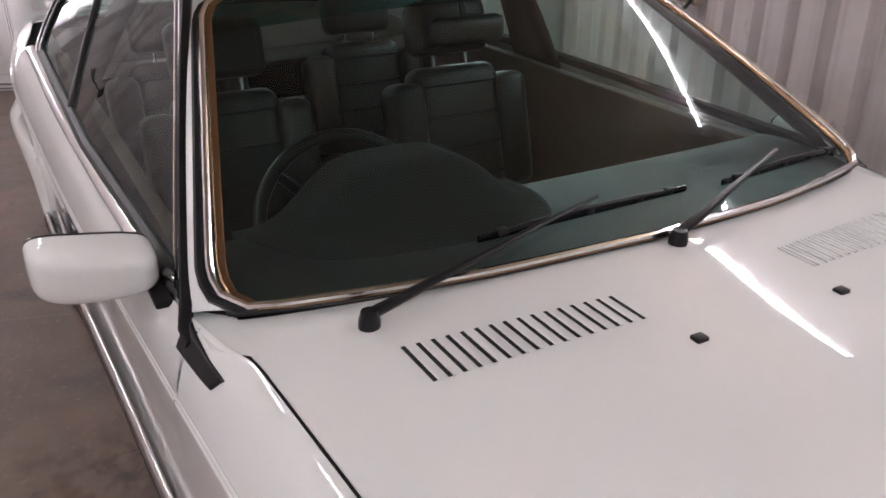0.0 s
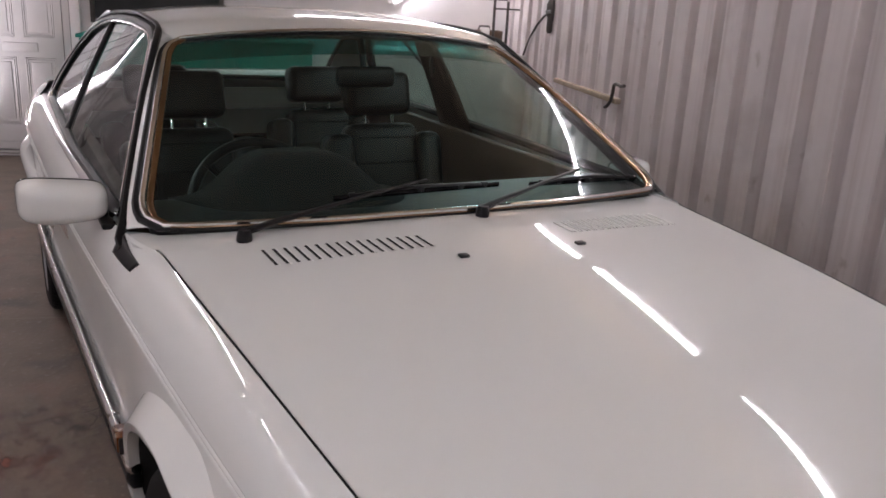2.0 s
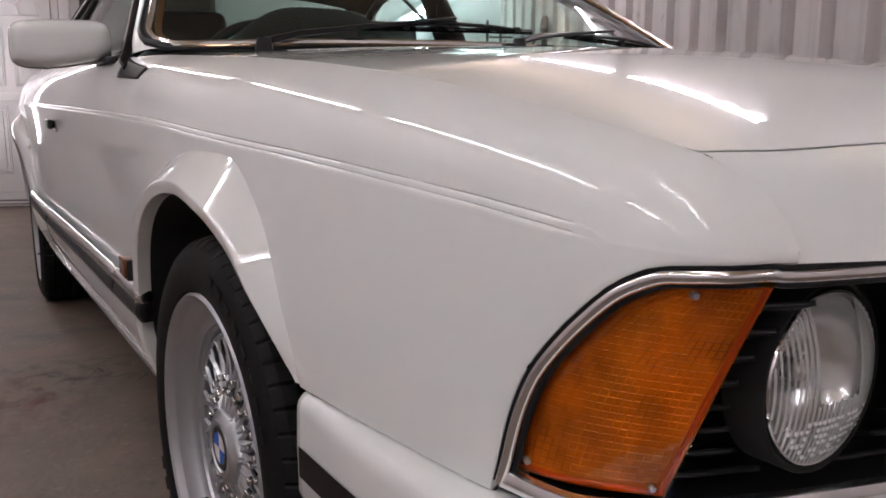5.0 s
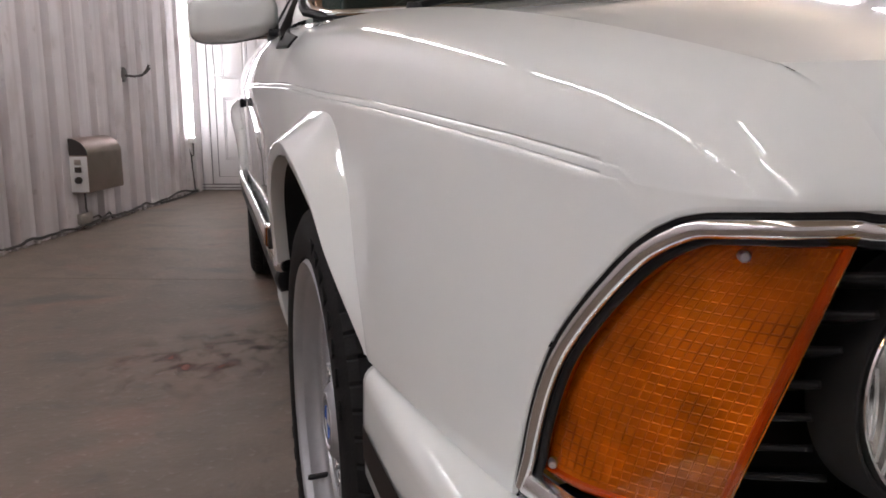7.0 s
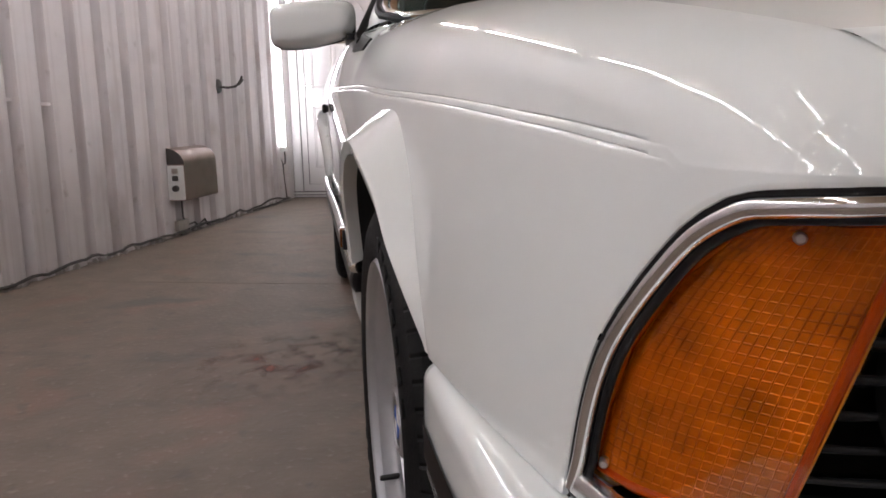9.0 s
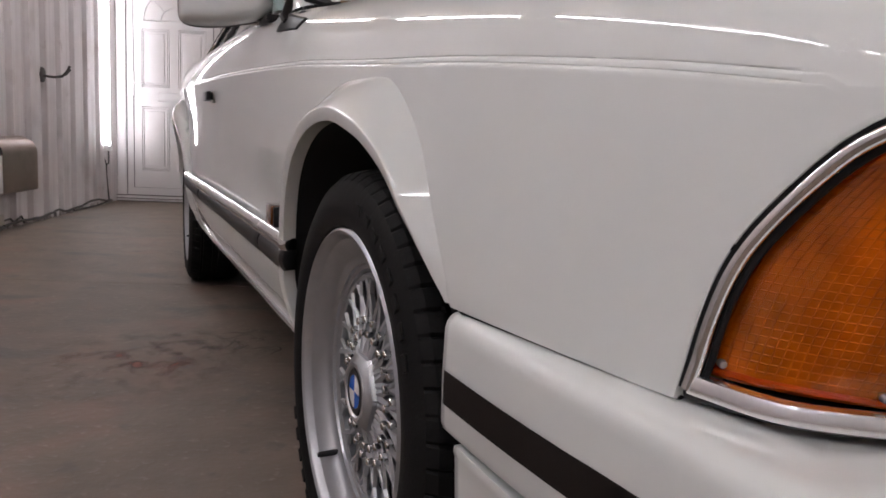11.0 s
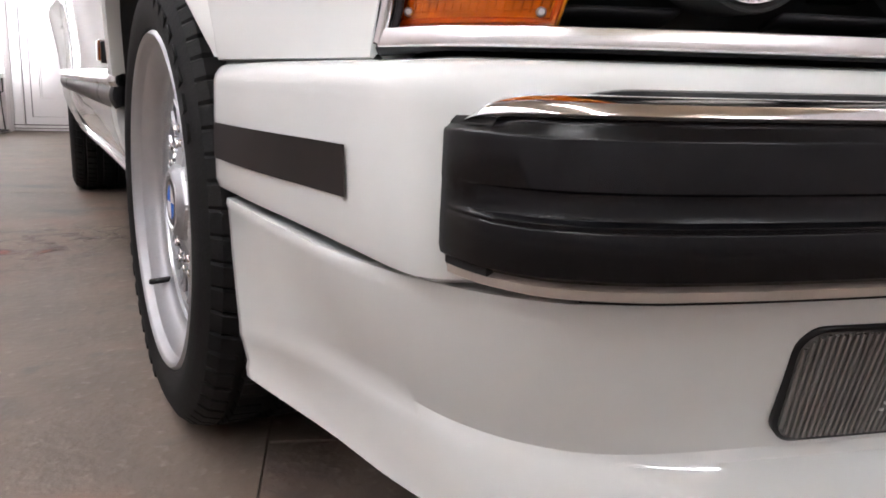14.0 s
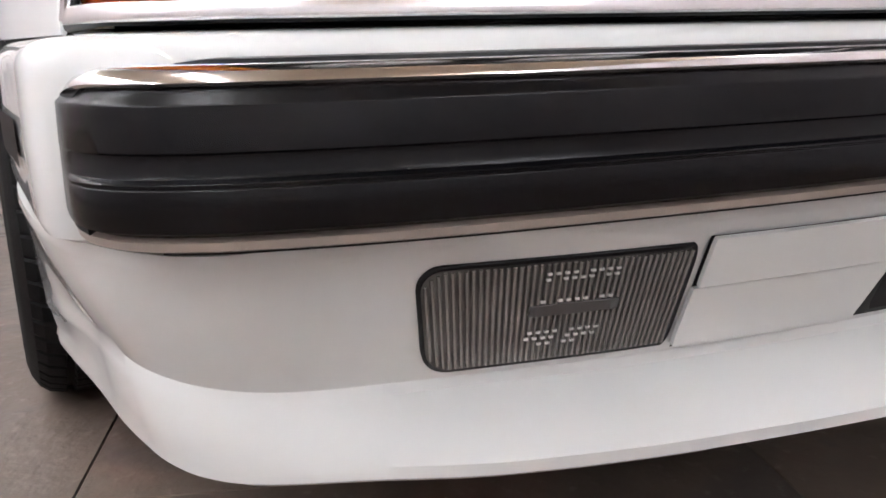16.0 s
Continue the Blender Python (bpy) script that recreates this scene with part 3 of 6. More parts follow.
# ---- greenhouse ----
def screen_point(a, b):
    """The windscreen: a from -1 to 1 across, b from 0 at the bottom to 1 at the top."""
    xb, xt = a * 0.737, a * 0.546
    lo = Vector((xb, screen_low(abs(xb)) + 0.004, 0.944 - 0.018 * a * a))
    hi = Vector((xt, 1.155 + 0.075 * a * a, 1.318 - 0.043 * a * a))
    p = lo.lerp(hi, b)
    return p + Vector((0, -0.46, 0.89)) * 0.016 * math.sin(math.pi * b)


def rear_point(a, b):
    """The rear window, b from 0 at the top to 1 at the bottom."""
    hi = Vector((a * 0.53, 2.60 - 0.05 * a * a, 1.305 - 0.04 * a * a))
    lo = Vector((a * 0.62, 3.28 - 0.08 * a * a, 0.955 - 0.02 * a * a))
    return hi.lerp(lo, b) + Vector((0, 0.46, 0.89)) * 0.02 * math.sin(math.pi * b)


def inset(b, r):
    """How wide a rounded pane is at height b (0 to 1), corners of size r."""
    d = max(r - b, b - (1 - r), 0) / r
    return 1 - 0.07 * (1 - math.sqrt(max(1 - d * d, 0)))


def pane(point, b0=0.0, b1=1.0, lift=0.0, r=0.12):
    bm = bmesh.new()
    bs = [b0 + (b1 - b0) * 0.5 * (1 - math.cos(math.pi * k / 24)) for k in range(25)]
    sheet(bm, lambda u, v: point((2 * u - 1) * inset(v, r), v) + Vector((0, 0, lift)), 28, 0, vs=bs)
    return bm


def pane_loop(point, grow=1.0, r=0.12, n=30):
    """The outline of a pane as a loop of places."""
    pts = [point(-inset(k / n, r) * grow, k / n) for k in range(n + 1)]
    pts += [point((2 * k / n - 1) * inset(1, r) * grow, 1) for k in range(1, n)]
    pts += [point(inset(1 - k / n, r) * grow, 1 - k / n) for k in range(n + 1)]
    pts += [point((1 - 2 * k / n) * inset(0, r) * grow, 0) for k in range(1, n)]
    return pts


UP = Vector((0, -0.46, 0.89))
screen = part("windscreen", pane(screen_point), GLASS, car, "green tinted windscreen")
band = part("sun_band", pane(screen_point, 0.84, 0.985, -0.002), BAND, screen, "dark green sun band")
loop = pane_loop(screen_point)
bm = bmesh.new()
tube(bm, [p + UP * 0.005 for p in loop], 0.0065, 8, closed=True)
part("screen_chrome", bm, CHROME, screen, "chrome strip round the windscreen")
bm = bmesh.new()
tube(bm, [p + UP * 0.001 for p in pane_loop(screen_point, 0.976)], 0.0085, 8, closed=True, flat=0.6)
part("screen_seal", bm, BRONZE, screen, "bronze brown window seal")
bm = bmesh.new()
tube(bm, [p + UP * -0.002 for p in pane_loop(screen_point, 1.018)], 0.009, 8, closed=True)
part("screen_gasket", bm, BLACK_TRIM, screen)
rear_glass = part("rear_window", pane(rear_point), GLASS, car, "green tinted rear window")
bm = bmesh.new()
tube(bm, pane_loop(rear_point), 0.011, 8, closed=True)
part("rear_window_seal", bm, BLACK_TRIM, rear_glass)


def glass_x(z, y=1.6):
    """Half width of the side windows at a height; they draw in towards the windscreen."""
    return 0.792 - 0.52 * (z - 0.905) - 0.19 * (z - 0.905) ** 2 - 0.036 * min(max((1.5 - y) / 0.85, 0.0), 1.0)


rail_z = knots((1.2, 1.268), (1.345, 1.312), (1.7, 1.326), (2.2, 1.306), (2.385, 1.284), (2.6, 1.235))
roof_mid = knots((1.1, 1.31), (1.16, 1.318), (1.4, 1.35), (1.75, 1.366), (2.2, 1.35), (2.6, 1.305))


def roof(drop=0.0, grow=0.0):
    bm = bmesh.new()

    def at(u, v):
        a = 2 * u - 1
        y = (1.155 + 0.075 * a * a - 0.006) * (1 - v) + (2.604 - 0.05 * a * a) * v
        x = a * (glass_x(rail_z(y), y) + 0.012)
        return (x, y, rail_z(y) + (roof_mid(y) - rail_z(y)) * (1 - abs(a) ** 3.0) - drop)
    sheet(bm, at, 36, 36)
    return bm


part("roof", roof(), PAINT, car)
part("headliner", roof(0.02), HEADLINER, car, "dark brown cloth headliner")

# side window opening, as a loop of (y, z)
PILLAR_LO, PILLAR_HI = (0.665, 0.916), (1.305, 1.285)
WIN = [PILLAR_LO] + [(PILLAR_LO[0] + (PILLAR_HI[0] - PILLAR_LO[0]) * t, PILLAR_LO[1] + (PILLAR_HI[1] - PILLAR_LO[1]) * t + 0.012 * math.sin(math.pi * t)) for t in (0.25, 0.5, 0.75, 0.95)]
WIN += [(1.36, 1.291), (1.45, 1.298), (1.7, 1.302), (2.0, 1.296), (2.2, 1.283), (2.36, 1.262), (2.5, 1.225), (2.6, 1.165), (2.665, 1.09), (2.69, 1.01),
        (2.675, 0.955), (2.62, 0.932), (2.4, 0.928), (2.0, 0.924), (1.5, 0.919), (1.0, 0.917)]


def on_side(y, z, out=0.0):
    return Vector((-glass_x(z, y) - out, y, z))


def side_glass(y_cut, front):
    """The part of the side window before or behind a slanted divider."""
    bm = bmesh.new()
    top = knots(*[(y, z) for y, z in WIN[:11]])
    rear = knots((0.93, 2.62), (0.955, 2.675), (1.01, 2.69), (1.09, 2.665), (1.165, 2.6), (1.225, 2.5), (1.268, 2.36), (1.292, 2.2))

    def cut(z):
        return y_cut + 0.9 * (z - 0.92)

    def head(z):
        return PILLAR_LO[0] + (PILLAR_HI[0] - PILLAR_LO[0]) * (z - PILLAR_LO[1]) / (PILLAR_HI[1] - PILLAR_LO[1])

    def at(u, v):
        z = 0.915 + (0.385 if front else 0.370) * v
        y0, y1 = (head(min(z, 1.30)), cut(z)) if front else (cut(z), rear(min(z, 1.29)))
        return on_side(y0 + (y1 - y0) * u, z)
    sheet(bm, at, 12, 12)
    return bm


DIVIDER = 1.815
both("door_glass", lambda: side_glass(DIVIDER, True), GLASS, label="green tinted door window")
both("quarter_glass", lambda: side_glass(DIVIDER, False), GLASS, label="green tinted rear side window")


def fine(loop, n=4):
    out = []
    for a, b in zip(loop, loop[1:] + loop[:1]):
        out += [(a[0] + (b[0] - a[0]) * k / n, a[1] + (b[1] - a[1]) * k / n) for k in range(n)]
    return out


def frame_tube(out, r, shrink=0.0, flat=1.0):
    bm = bmesh.new()
    cy, cz = 1.7, 1.1
    tube(bm, [on_side(y + (cy - y) * shrink, z + (cz - z) * shrink, out) for y, z in fine(WIN)], r, 8, closed=True, flat=flat)
    return bm


both("window_chrome", lambda: frame_tube(0.012, 0.006, -0.028), CHROME, label="chrome strip round the side windows")
both("window_frame", lambda: frame_tube(0.0, 0.017, -0.004), BLACK_TRIM, label="black side window frame")
both("window_inner_chrome", lambda: frame_tube(0.010, 0.0045, 0.03), CHROME)


def divider():
    bm = bmesh.new()
    tube(bm, [on_side(DIVIDER + 0.9 * k / 10 * 0.38, 0.918 + 0.38 * k / 10, 0.003) for k in range(11)], 0.011, 8, flat=0.6)
    return bm


both("window_divider", divider, BLACK_TRIM, label="black upright between the side windows")


def drip_point(t):
    """The gutter strip's line up the pillar, t from 0 at the foot to 1 at the roof corner."""
    z, y = 0.905 + 0.391 * t, 0.61 + 0.658 * t
    return Vector((-glass_x(z, y) - 0.008, y, z + 0.010))


def belt():
    """Bright strip between the top of the door and the side windows."""
    bm = bmesh.new()

    def at(u, v):
        y = 0.62 + 2.12 * u
        a = Vector((-top_x(y) - 0.001, y, top_z(y) + 0.001))
        b = Vector((-glass_x(0.925, y) - 0.004, y, max(top_z(y) + 0.010, 0.922)))
        return a.lerp(b, v) + Vector((-0.35, 0, 0.9)) * 0.006 * math.sin(math.pi * v)
    sheet(bm, at, 60, 6)
    return bm


both("belt_strip", belt, CHROME, label="chrome strip under the side windows")


def pillar():
    """White windscreen pillar between the screen and the gutter strip, running out on the fender below."""
    bm = bmesh.new()

    def at(u, v):
        b = drip_point(v) + Vector((-0.002, 0.004, -0.006))
        a = screen_point(-1.012 * inset(v, 0.12), v) - UP * 0.003
        p = a.lerp(b, u)
        return p + Vector((-0.5, -0.5, 0.6)) * 0.008 * math.sin(math.pi * u)
    sheet(bm, at, 8, 30)
    return bm


both("screen_pillar", pillar, PAINT)


def drip():
    """Black gutter strip up the pillar and over the side windows."""
    bm = bmesh.new()
    pts = [Vector((-0.771, 0.56, 0.884)), Vector((-0.773, 0.59, 0.897))] + [drip_point(t) for t in (0.02, 0.1, 0.2, 0.3, 0.4, 0.5, 0.6, 0.7, 0.8, 0.9, 0.98)]
    n = len(pts)
    for y in (1.30, 1.36, 1.5, 1.7, 1.95, 2.2, 2.36, 2.5):
        z = rail_z(y) + 0.004
        pts.append(Vector((-glass_x(z, y) - 0.01, y, z)))
    tube(bm, pts, [0.011] * n + [0.008] * (len(pts) - n), 8, flat=0.8)
    return bm


both("drip_rail", drip, BLACK_TRIM, label="black gutter strip")


def foot():
    """The gutter's flat angular end on the fender."""
    bm = bmesh.new()

    def at(u, v):
        y = 0.447 + 0.145 * v + 0.016 * (1 - u) * (1 - v)
        lo, hi = 0.861 + 0.006 * v, 0.880 + 0.024 * v
        z = lo + (hi - lo) * u
        return (-side_x(y, min(z, top_z(y))) - 0.003, y, z)
    sheet(bm, at, 6, 12)
    return bm


for ob in both("pillar_foot", foot, BLACK_TRIM, label="black plastic gutter foot"):
    thicken(ob, 0.008, 0)


def cowl():
    """Corner between the hood, the fender and the windscreen's foot."""
    bm = bmesh.new()

    def at(u, v):
        x = 0.700 + 0.057 * u
        y0 = 0.436 + 0.07 * u
        y1 = screen_low(min(x, 0.737)) + 0.016 + 0.05 * u
        y = y0 + (y1 - y0) * v
        z = hood_z(0.70, min(y, 0.5)) + 0.0005
        edge = top_z(y) - 0.003
        return (-x, y, z + (edge - z) * smooth(u))
    sheet(bm, at, 14, 10)
    return bm


both("cowl_corner", cowl, PAINT)


def rear_pillar():
    bm = bmesh.new()
    edge = knots((0, 2.30), (0.12, 2.45), (0.3, 2.62), (0.55, 2.71), (0.8, 2.725), (1, 2.66))

    def at(u, v):
        z = 1.318 - (1.318 - 0.925) * v
        a = on_side(edge(v), min(z, 1.31), 0.012)
        b = rear_point(-1.01, v)
        return a.lerp(b, u) + Vector((-0.5, 0.4, 0.5)) * 0.03 * math.sin(math.pi * u)
    sheet(bm, at, 12, 20)
    return bm


both("rear_pillar", rear_pillar, PAINT)


def trunk():
    bm = bmesh.new()

    def at(u, v):
        a = 2 * u - 1
        y0 = 3.285 - 0.08 * a * a
        y = y0 + (3.75 - y0) * v
        return (a * (top_x(y) - 0.003), y, top_z(y) + (0.955 - top_z(3.25)) * (1 - v) * (1 - abs(a) ** 4) + 0.03 * v * (1 - a * a))
    sheet(bm, at, 20, 12)
    return bm


part("boot_lid", trunk(), PAINT, car)
bm = bmesh.new()
sheet(bm, lambda u, v: ((2 * u - 1) * (side_x(3.75, 0.34 + 0.53 * v)), 3.75 + 0.02 * math.sin(math.pi * u), 0.34 + 0.56 * v), 16, 12)
part("tail_panel", bm, PAINT, car)
bm = bmesh.new()
box(bm, (-0.80, 3.72, 0.36), (0.80, 3.84, 0.56), 0.03)
part("rear_bumper", bm, BLACK_RUBBER, car, "black rear bumper")


def boot_spoiler():
    bm = bmesh.new()
    box(bm, (-0.66, 3.68, 0.915), (0.66, 3.80, 0.945), 0.012)
    return bm


part("boot_spoiler", boot_spoiler(), PAINT, car, "white boot lip spoiler with black edge")

# ---- dark inside of the shell ----
bm = bmesh.new()
box(bm, (-0.62, -0.62, 0.24), (0.62, 0.42, 0.70), 0.02)
part("engine_bay_liner", bm, BLACK_VOID, car)
bm = bmesh.new()
box(bm, (-0.70, 0.42, 0.24), (0.70, 3.70, 0.36), 0.02)
part("underbody", bm, BLACK_VOID, car)
bm = bmesh.new()
box(bm, (-0.70, 0.40, 0.36), (0.70, 0.46, 0.89), 0.0)
part("bulkhead", bm, BLACK_VOID, car)


def wheel_well(cy):
    bm = bmesh.new()
    spin(bm, [(-0.715, 0.392), (-0.50, 0.41), (-0.48, 0.0)], 40, "x", start=-0.35, sweep=math.pi + 0.7)
    bmesh.ops.translate(bm, vec=(0, cy, 0.318), verts=bm.verts)
    return bm


both("wheel_well", lambda: wheel_well(AXLE_F), BLACK_VOID)
both("wheel_well", lambda: wheel_well(AXLE_R), BLACK_VOID)

# ---- wheels ----
def wheel(y, x, label):
    """Wheel with its axle along x, outer face towards -x, centre at the origin."""
    hub = new("wheel")
    hub.parent = car
    hub.location = (x, y, WHEEL_Z)
    tagged(hub, label)
    bm = bmesh.new()
    n = 520
    prof = [(-0.088, 0.2315), (-0.0965, 0.237), (-0.101, 0.250), (-0.1025, 0.266), (-0.0985, 0.284), (-0.0905, 0.300), (-0.079, 0.3100),
            (-0.062, 0.3145), (-0.058, 0.3145), (-0.056, 0.307), (-0.048, 0.307), (-0.046, 0.316), (-0.012, 0.3165), (-0.01, 0.308), (0.0, 0.308)]
    prof = prof + [(-h * 1.2, r) for h, r in prof[-2::-1]]
    rings = []
    for k in range(n):
        a = math.tau * k / n
        ring = []
        for j, (h, r) in enumerate(prof):
            side = abs(h)
            aa = a + (0.5 - abs(h) * 3) * 0.12
            if k % 8 == 0 and 0.06 < side < 0.104 and r > 0.29:
                r -= 0.0045 if side < 0.09 else 0.0012
            if k % 8 == 4 and side < 0.05 and r > 0.31:
                r -= 0.006
            ring.append(bm.verts.new((h, r * math.cos(aa), r * math.sin(aa))))
        rings.append(ring)
    for k in range(n):
        A, B = rings[k], rings[(k + 1) % n]
        for j in range(len(prof) - 1):
            bm.faces.new((A[j], A[j + 1], B[j + 1], B[j]))
    tyre = part("tyre", bm, TYRE, hub, "black rubber tyre")
    for p in tyre.data.polygons:
        p.use_smooth = math.hypot(p.center.y, p.center.z) < 0.297
    bm = bmesh.new()
    for start in (104, 284):
        for k in range(8):
            a = math.radians(start + 7.4 * k - 90)
            box(bm, (-0.1026, -0.011, -0.0075), (-0.0985, 0.011, 0.0075), 0.0012, Matrix.Rotation(a, 4, "X") @ Matrix.Translation((0, 0, 0.2745)), 1)
    tagged(part("sidewall_lettering", bm, TYRE, tyre, "raised unreadable lettering on the tyre wall"), kind="stuff")
    bm = bmesh.new()
    spin(bm, [(-0.086, 0.2320), (-0.094, 0.2340), (-0.0945, 0.2335), (-0.098, 0.2305), (-0.0985, 0.2295), (-0.0955, 0.2245), (-0.0945, 0.2238), (-0.085, 0.2185), (-0.0835, 0.2170), (-0.082, 0.2125), (-0.066, 0.1960), (-0.064, 0.1950), (-0.060, 0.1885),
              (-0.058, 0.1825), (-0.0535, 0.1815), (-0.0515, 0.1755), (-0.046, 0.174), (-0.043, 0.1715), (0.02, 0.170), (0.09, 0.2)], 72, "x")
    rim = part("rim", bm, RIM, hub, "silver painted deep dish rim")
    # a flat black disc stands in for the shade behind the spokes
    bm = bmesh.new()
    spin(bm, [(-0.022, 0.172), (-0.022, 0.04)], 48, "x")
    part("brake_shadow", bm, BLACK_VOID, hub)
    bm = bmesh.new()
    spin(bm, [(-0.030, 0.1685), (-0.050, 0.1685), (-0.0545, 0.165), (-0.053, 0.159), (-0.030, 0.157)], 72, "x", closed=True)
    part("rim_ring", bm, RIM, rim)
    bm = bmesh.new()
    count = 20
    for k in range(count):
        a0 = math.tau * k / count
        for s in (-1, 1):
            pts = []
            for j in range(7):
                t = j / 6
                r = 0.052 + (0.161 - 0.052) * t
                a = a0 + s * (0.5 * math.tau / count) * (2 * t - 0.6)
                h = -0.060 + 0.009 * t ** 1.4 + 0.006 * math.sin(math.pi * t)
                pts.append((h, r * math.cos(a), r * math.sin(a)))
            tube(bm, pts, [0.0052 - 0.0012 * j / 6 for j in range(7)], 5, flat=1.3)
    part("spokes", bm, RIM, rim, "fine cross-spoke silver lattice")
    bm = bmesh.new()
    for k in range(count):
        for rr, off, size in ((0.082, 0.0, 0.0055), (0.102, 0.5, 0.0052)):
            a = math.tau * (k + off) / count
            h = -0.0585 + 0.006 * ((rr - 0.052) / 0.1) - 0.002
            box(bm, (-size, -size, -size), (size, size, size), 0.0015, Matrix.Translation((h, rr * math.cos(a), rr * math.sin(a))) @ Matrix.Rotation(a, 4, "X"), 1)
    part("lattice_studs", bm, CHROME, rim, "bright polished lattice crossings")
    bm = bmesh.new()
    spin(bm, [(-0.040, 0.064), (-0.064, 0.061), (-0.074, 0.055), (-0.079, 0.046)], 6, "x")
    bmesh.ops.bevel(bm, geom=bm.edges[:], offset=0.004, segments=2, affect="EDGES")
    cap = part("hub_cap", bm, RIM, hub, "silver hexagonal hub cover")
    bm = bmesh.new()
    spin(bm, [(-0.066, 0.045), (-0.0795, 0.042), (-0.0795, 0.037), (-0.076, 0.035), (-0.076, 0.0)], 40, "x")
    part("cap_dome", bm, RIM, cap)
    bm = bmesh.new()
    spin(bm, [(-0.0765, 0.0345), (-0.0785, 0.032), (-0.0785, 0.0245), (-0.0775, 0.024)], 40, "x")
    part("cap_ring", bm, BLACK_TRIM, cap, "black ring")
    for q, m in enumerate((BLUE, WHITE, BLUE, WHITE)):
        bm = bmesh.new()
        c = bm.verts.new((-0.0785, 0, 0))
        arc = [bm.verts.new((-0.0785, 0.024 * math.cos(math.radians(90 * q + 90 * j / 8)), 0.024 * math.sin(math.radians(90 * q + 90 * j / 8)))) for j in range(9)]
        for A, B in zip(arc, arc[1:]):
            bm.faces.new((c, A, B))
        part("cap_quarter", bm, m, cap)
    bm = bmesh.new()
    a = math.radians(-47)
    tube(bm, [(-0.058, 0.194 * math.cos(a), 0.194 * math.sin(a)), (-0.089, 0.198 * math.cos(a), 0.198 * math.sin(a)), (-0.093, 0.198 * math.cos(a), 0.198 * math.sin(a))], [0.0048, 0.0048, 0.0035], 10)
    part("valve", bm, BLACK_TRIM, rim, "black rubber valve")
    return hub


BLUE = material("blue enamel", (0.02, 0.12, 0.55), rough=0.25)
WHITE = material("white enamel", (0.8, 0.8, 0.8), rough=0.25)
front_wheel = wheel(AXLE_F, -0.683, "silver cross-spoke front wheel")
front_wheel.rotation_euler.z = radians(3.6)
rear_wheel = wheel(AXLE_R, -0.765, "silver cross-spoke rear wheel")
for one, x in ((front_wheel, 0.683), (rear_wheel, 0.765)):
    other = copy_thing(one, pose(x, one.location.y, WHEEL_Z, 0, 0, 180 + math.degrees(one.rotation_euler.z)))
    other.parent = car

# ---- front end ----
def outward(path):
    """Outward unit normals of a plan path that runs from the car's side to its middle (x from negative to 0)."""
    out = []
    for i in range(len(path)):
        a, b = path[max(i - 1, 0)], path[min(i + 1, len(path) - 1)]
        d = Vector((b[0] - a[0], b[1] - a[1]))
        d.normalize()
        out.append(Vector((d.y, -d.x)))
    return out


def smooth_path(pts, n=60):
    """A smooth plan path through a few points, evenly divided."""
    d = [0.0]
    for a, b in zip(pts, pts[1:]):
        d.append(d[-1] + math.dist(a, b))
    fx, fy = knots(*[(s, p[0]) for s, p in zip(d, pts)]), knots(*[(s, p[1]) for s, p in zip(d, pts)])
    return [(fx(d[-1] * k / n), fy(d[-1] * k / n)) for k in range(n + 1)]


def swept(path, profile, flip=False, closed=False):
    """A profile of (out, z) rows, or a function of the share of the way that gives them, drawn along half the path and mirrored."""
    bm = bmesh.new()
    nrm = outward(path)
    n = len(path)
    calm = []                                               # slowly turning normals for rows far inside a tight bend
    for i in range(n):
        c = sum((nrm[min(max(j, 0), n - 1)] for j in range(i - 16, i + 17)), Vector((0, 0)))
        calm.append(c.normalized())
    rows = []
    for i, (p, q) in enumerate(zip(path, nrm)):
        prof = profile(i / (n - 1)) if callable(profile) else profile
        rows.append([Vector((p[0] + q.x * max(o, -0.018) + calm[i].x * min(o + 0.018, 0), p[1] + q.y * max(o, -0.018) + calm[i].y * min(o + 0.018, 0), z)) for o, z in prof])
    rows += [[Vector((-v.x, v.y, v.z)) for v in r] for r in rows[-2::-1]]
    vs = [[bm.verts.new(v) for v in r] for r in rows]
    m = len(vs[0])
    for A, B in zip(vs, vs[1:]):
        for j in range(m if closed else m - 1):
            bm.faces.new((A[j], A[(j + 1) % m], B[(j + 1) % m], B[j]))
    if closed:
        bm.faces.new(vs[0])
        bm.faces.new(vs[-1][::-1])
    bmesh.ops.recalc_face_normals(bm, faces=bm.faces)
    return bm


bumper = new("front_bumper")
bumper.parent = car
tagged(bumper, "front bumper with white corners and black rubber")
corner_path = smooth_path([(-0.7505, -0.335), (-0.7465, -0.45), (-0.7275, -0.70), (-0.7215, -0.765), (-0.7165, -0.786), (-0.705, -0.799), (-0.68, -0.808), (-0.64, -0.824), (-0.45, -0.862), (-0.2, -0.883), (0, -0.888)], 120)


def shell_low(s):
    """The lower edge of the white corner: falls evenly along the side, rises under the rubber."""
    return 0.374 + 0.003 * min(s / 0.37, 1.0) + 0.0025 * math.sin(math.pi * min(s / 0.43, 1.0)) + 0.009 * smooth((s - 0.43) * 7)


def corner_profile(s):
    low = shell_low(s)
    return [(-0.10, 0.5095), (-0.05, 0.5085), (-0.022, 0.5065), (-0.014, 0.5052), (-0.009, 0.503), (-0.005, 0.4995), (-0.002, 0.495), (-0.0003, 0.489), (0.0, 0.482), (0.001, 0.44), (0.0, low + 0.014), (-0.003, low + 0.006),
            (-0.012, low + 0.002), (-0.03, low), (-0.08, low + 0.002)]


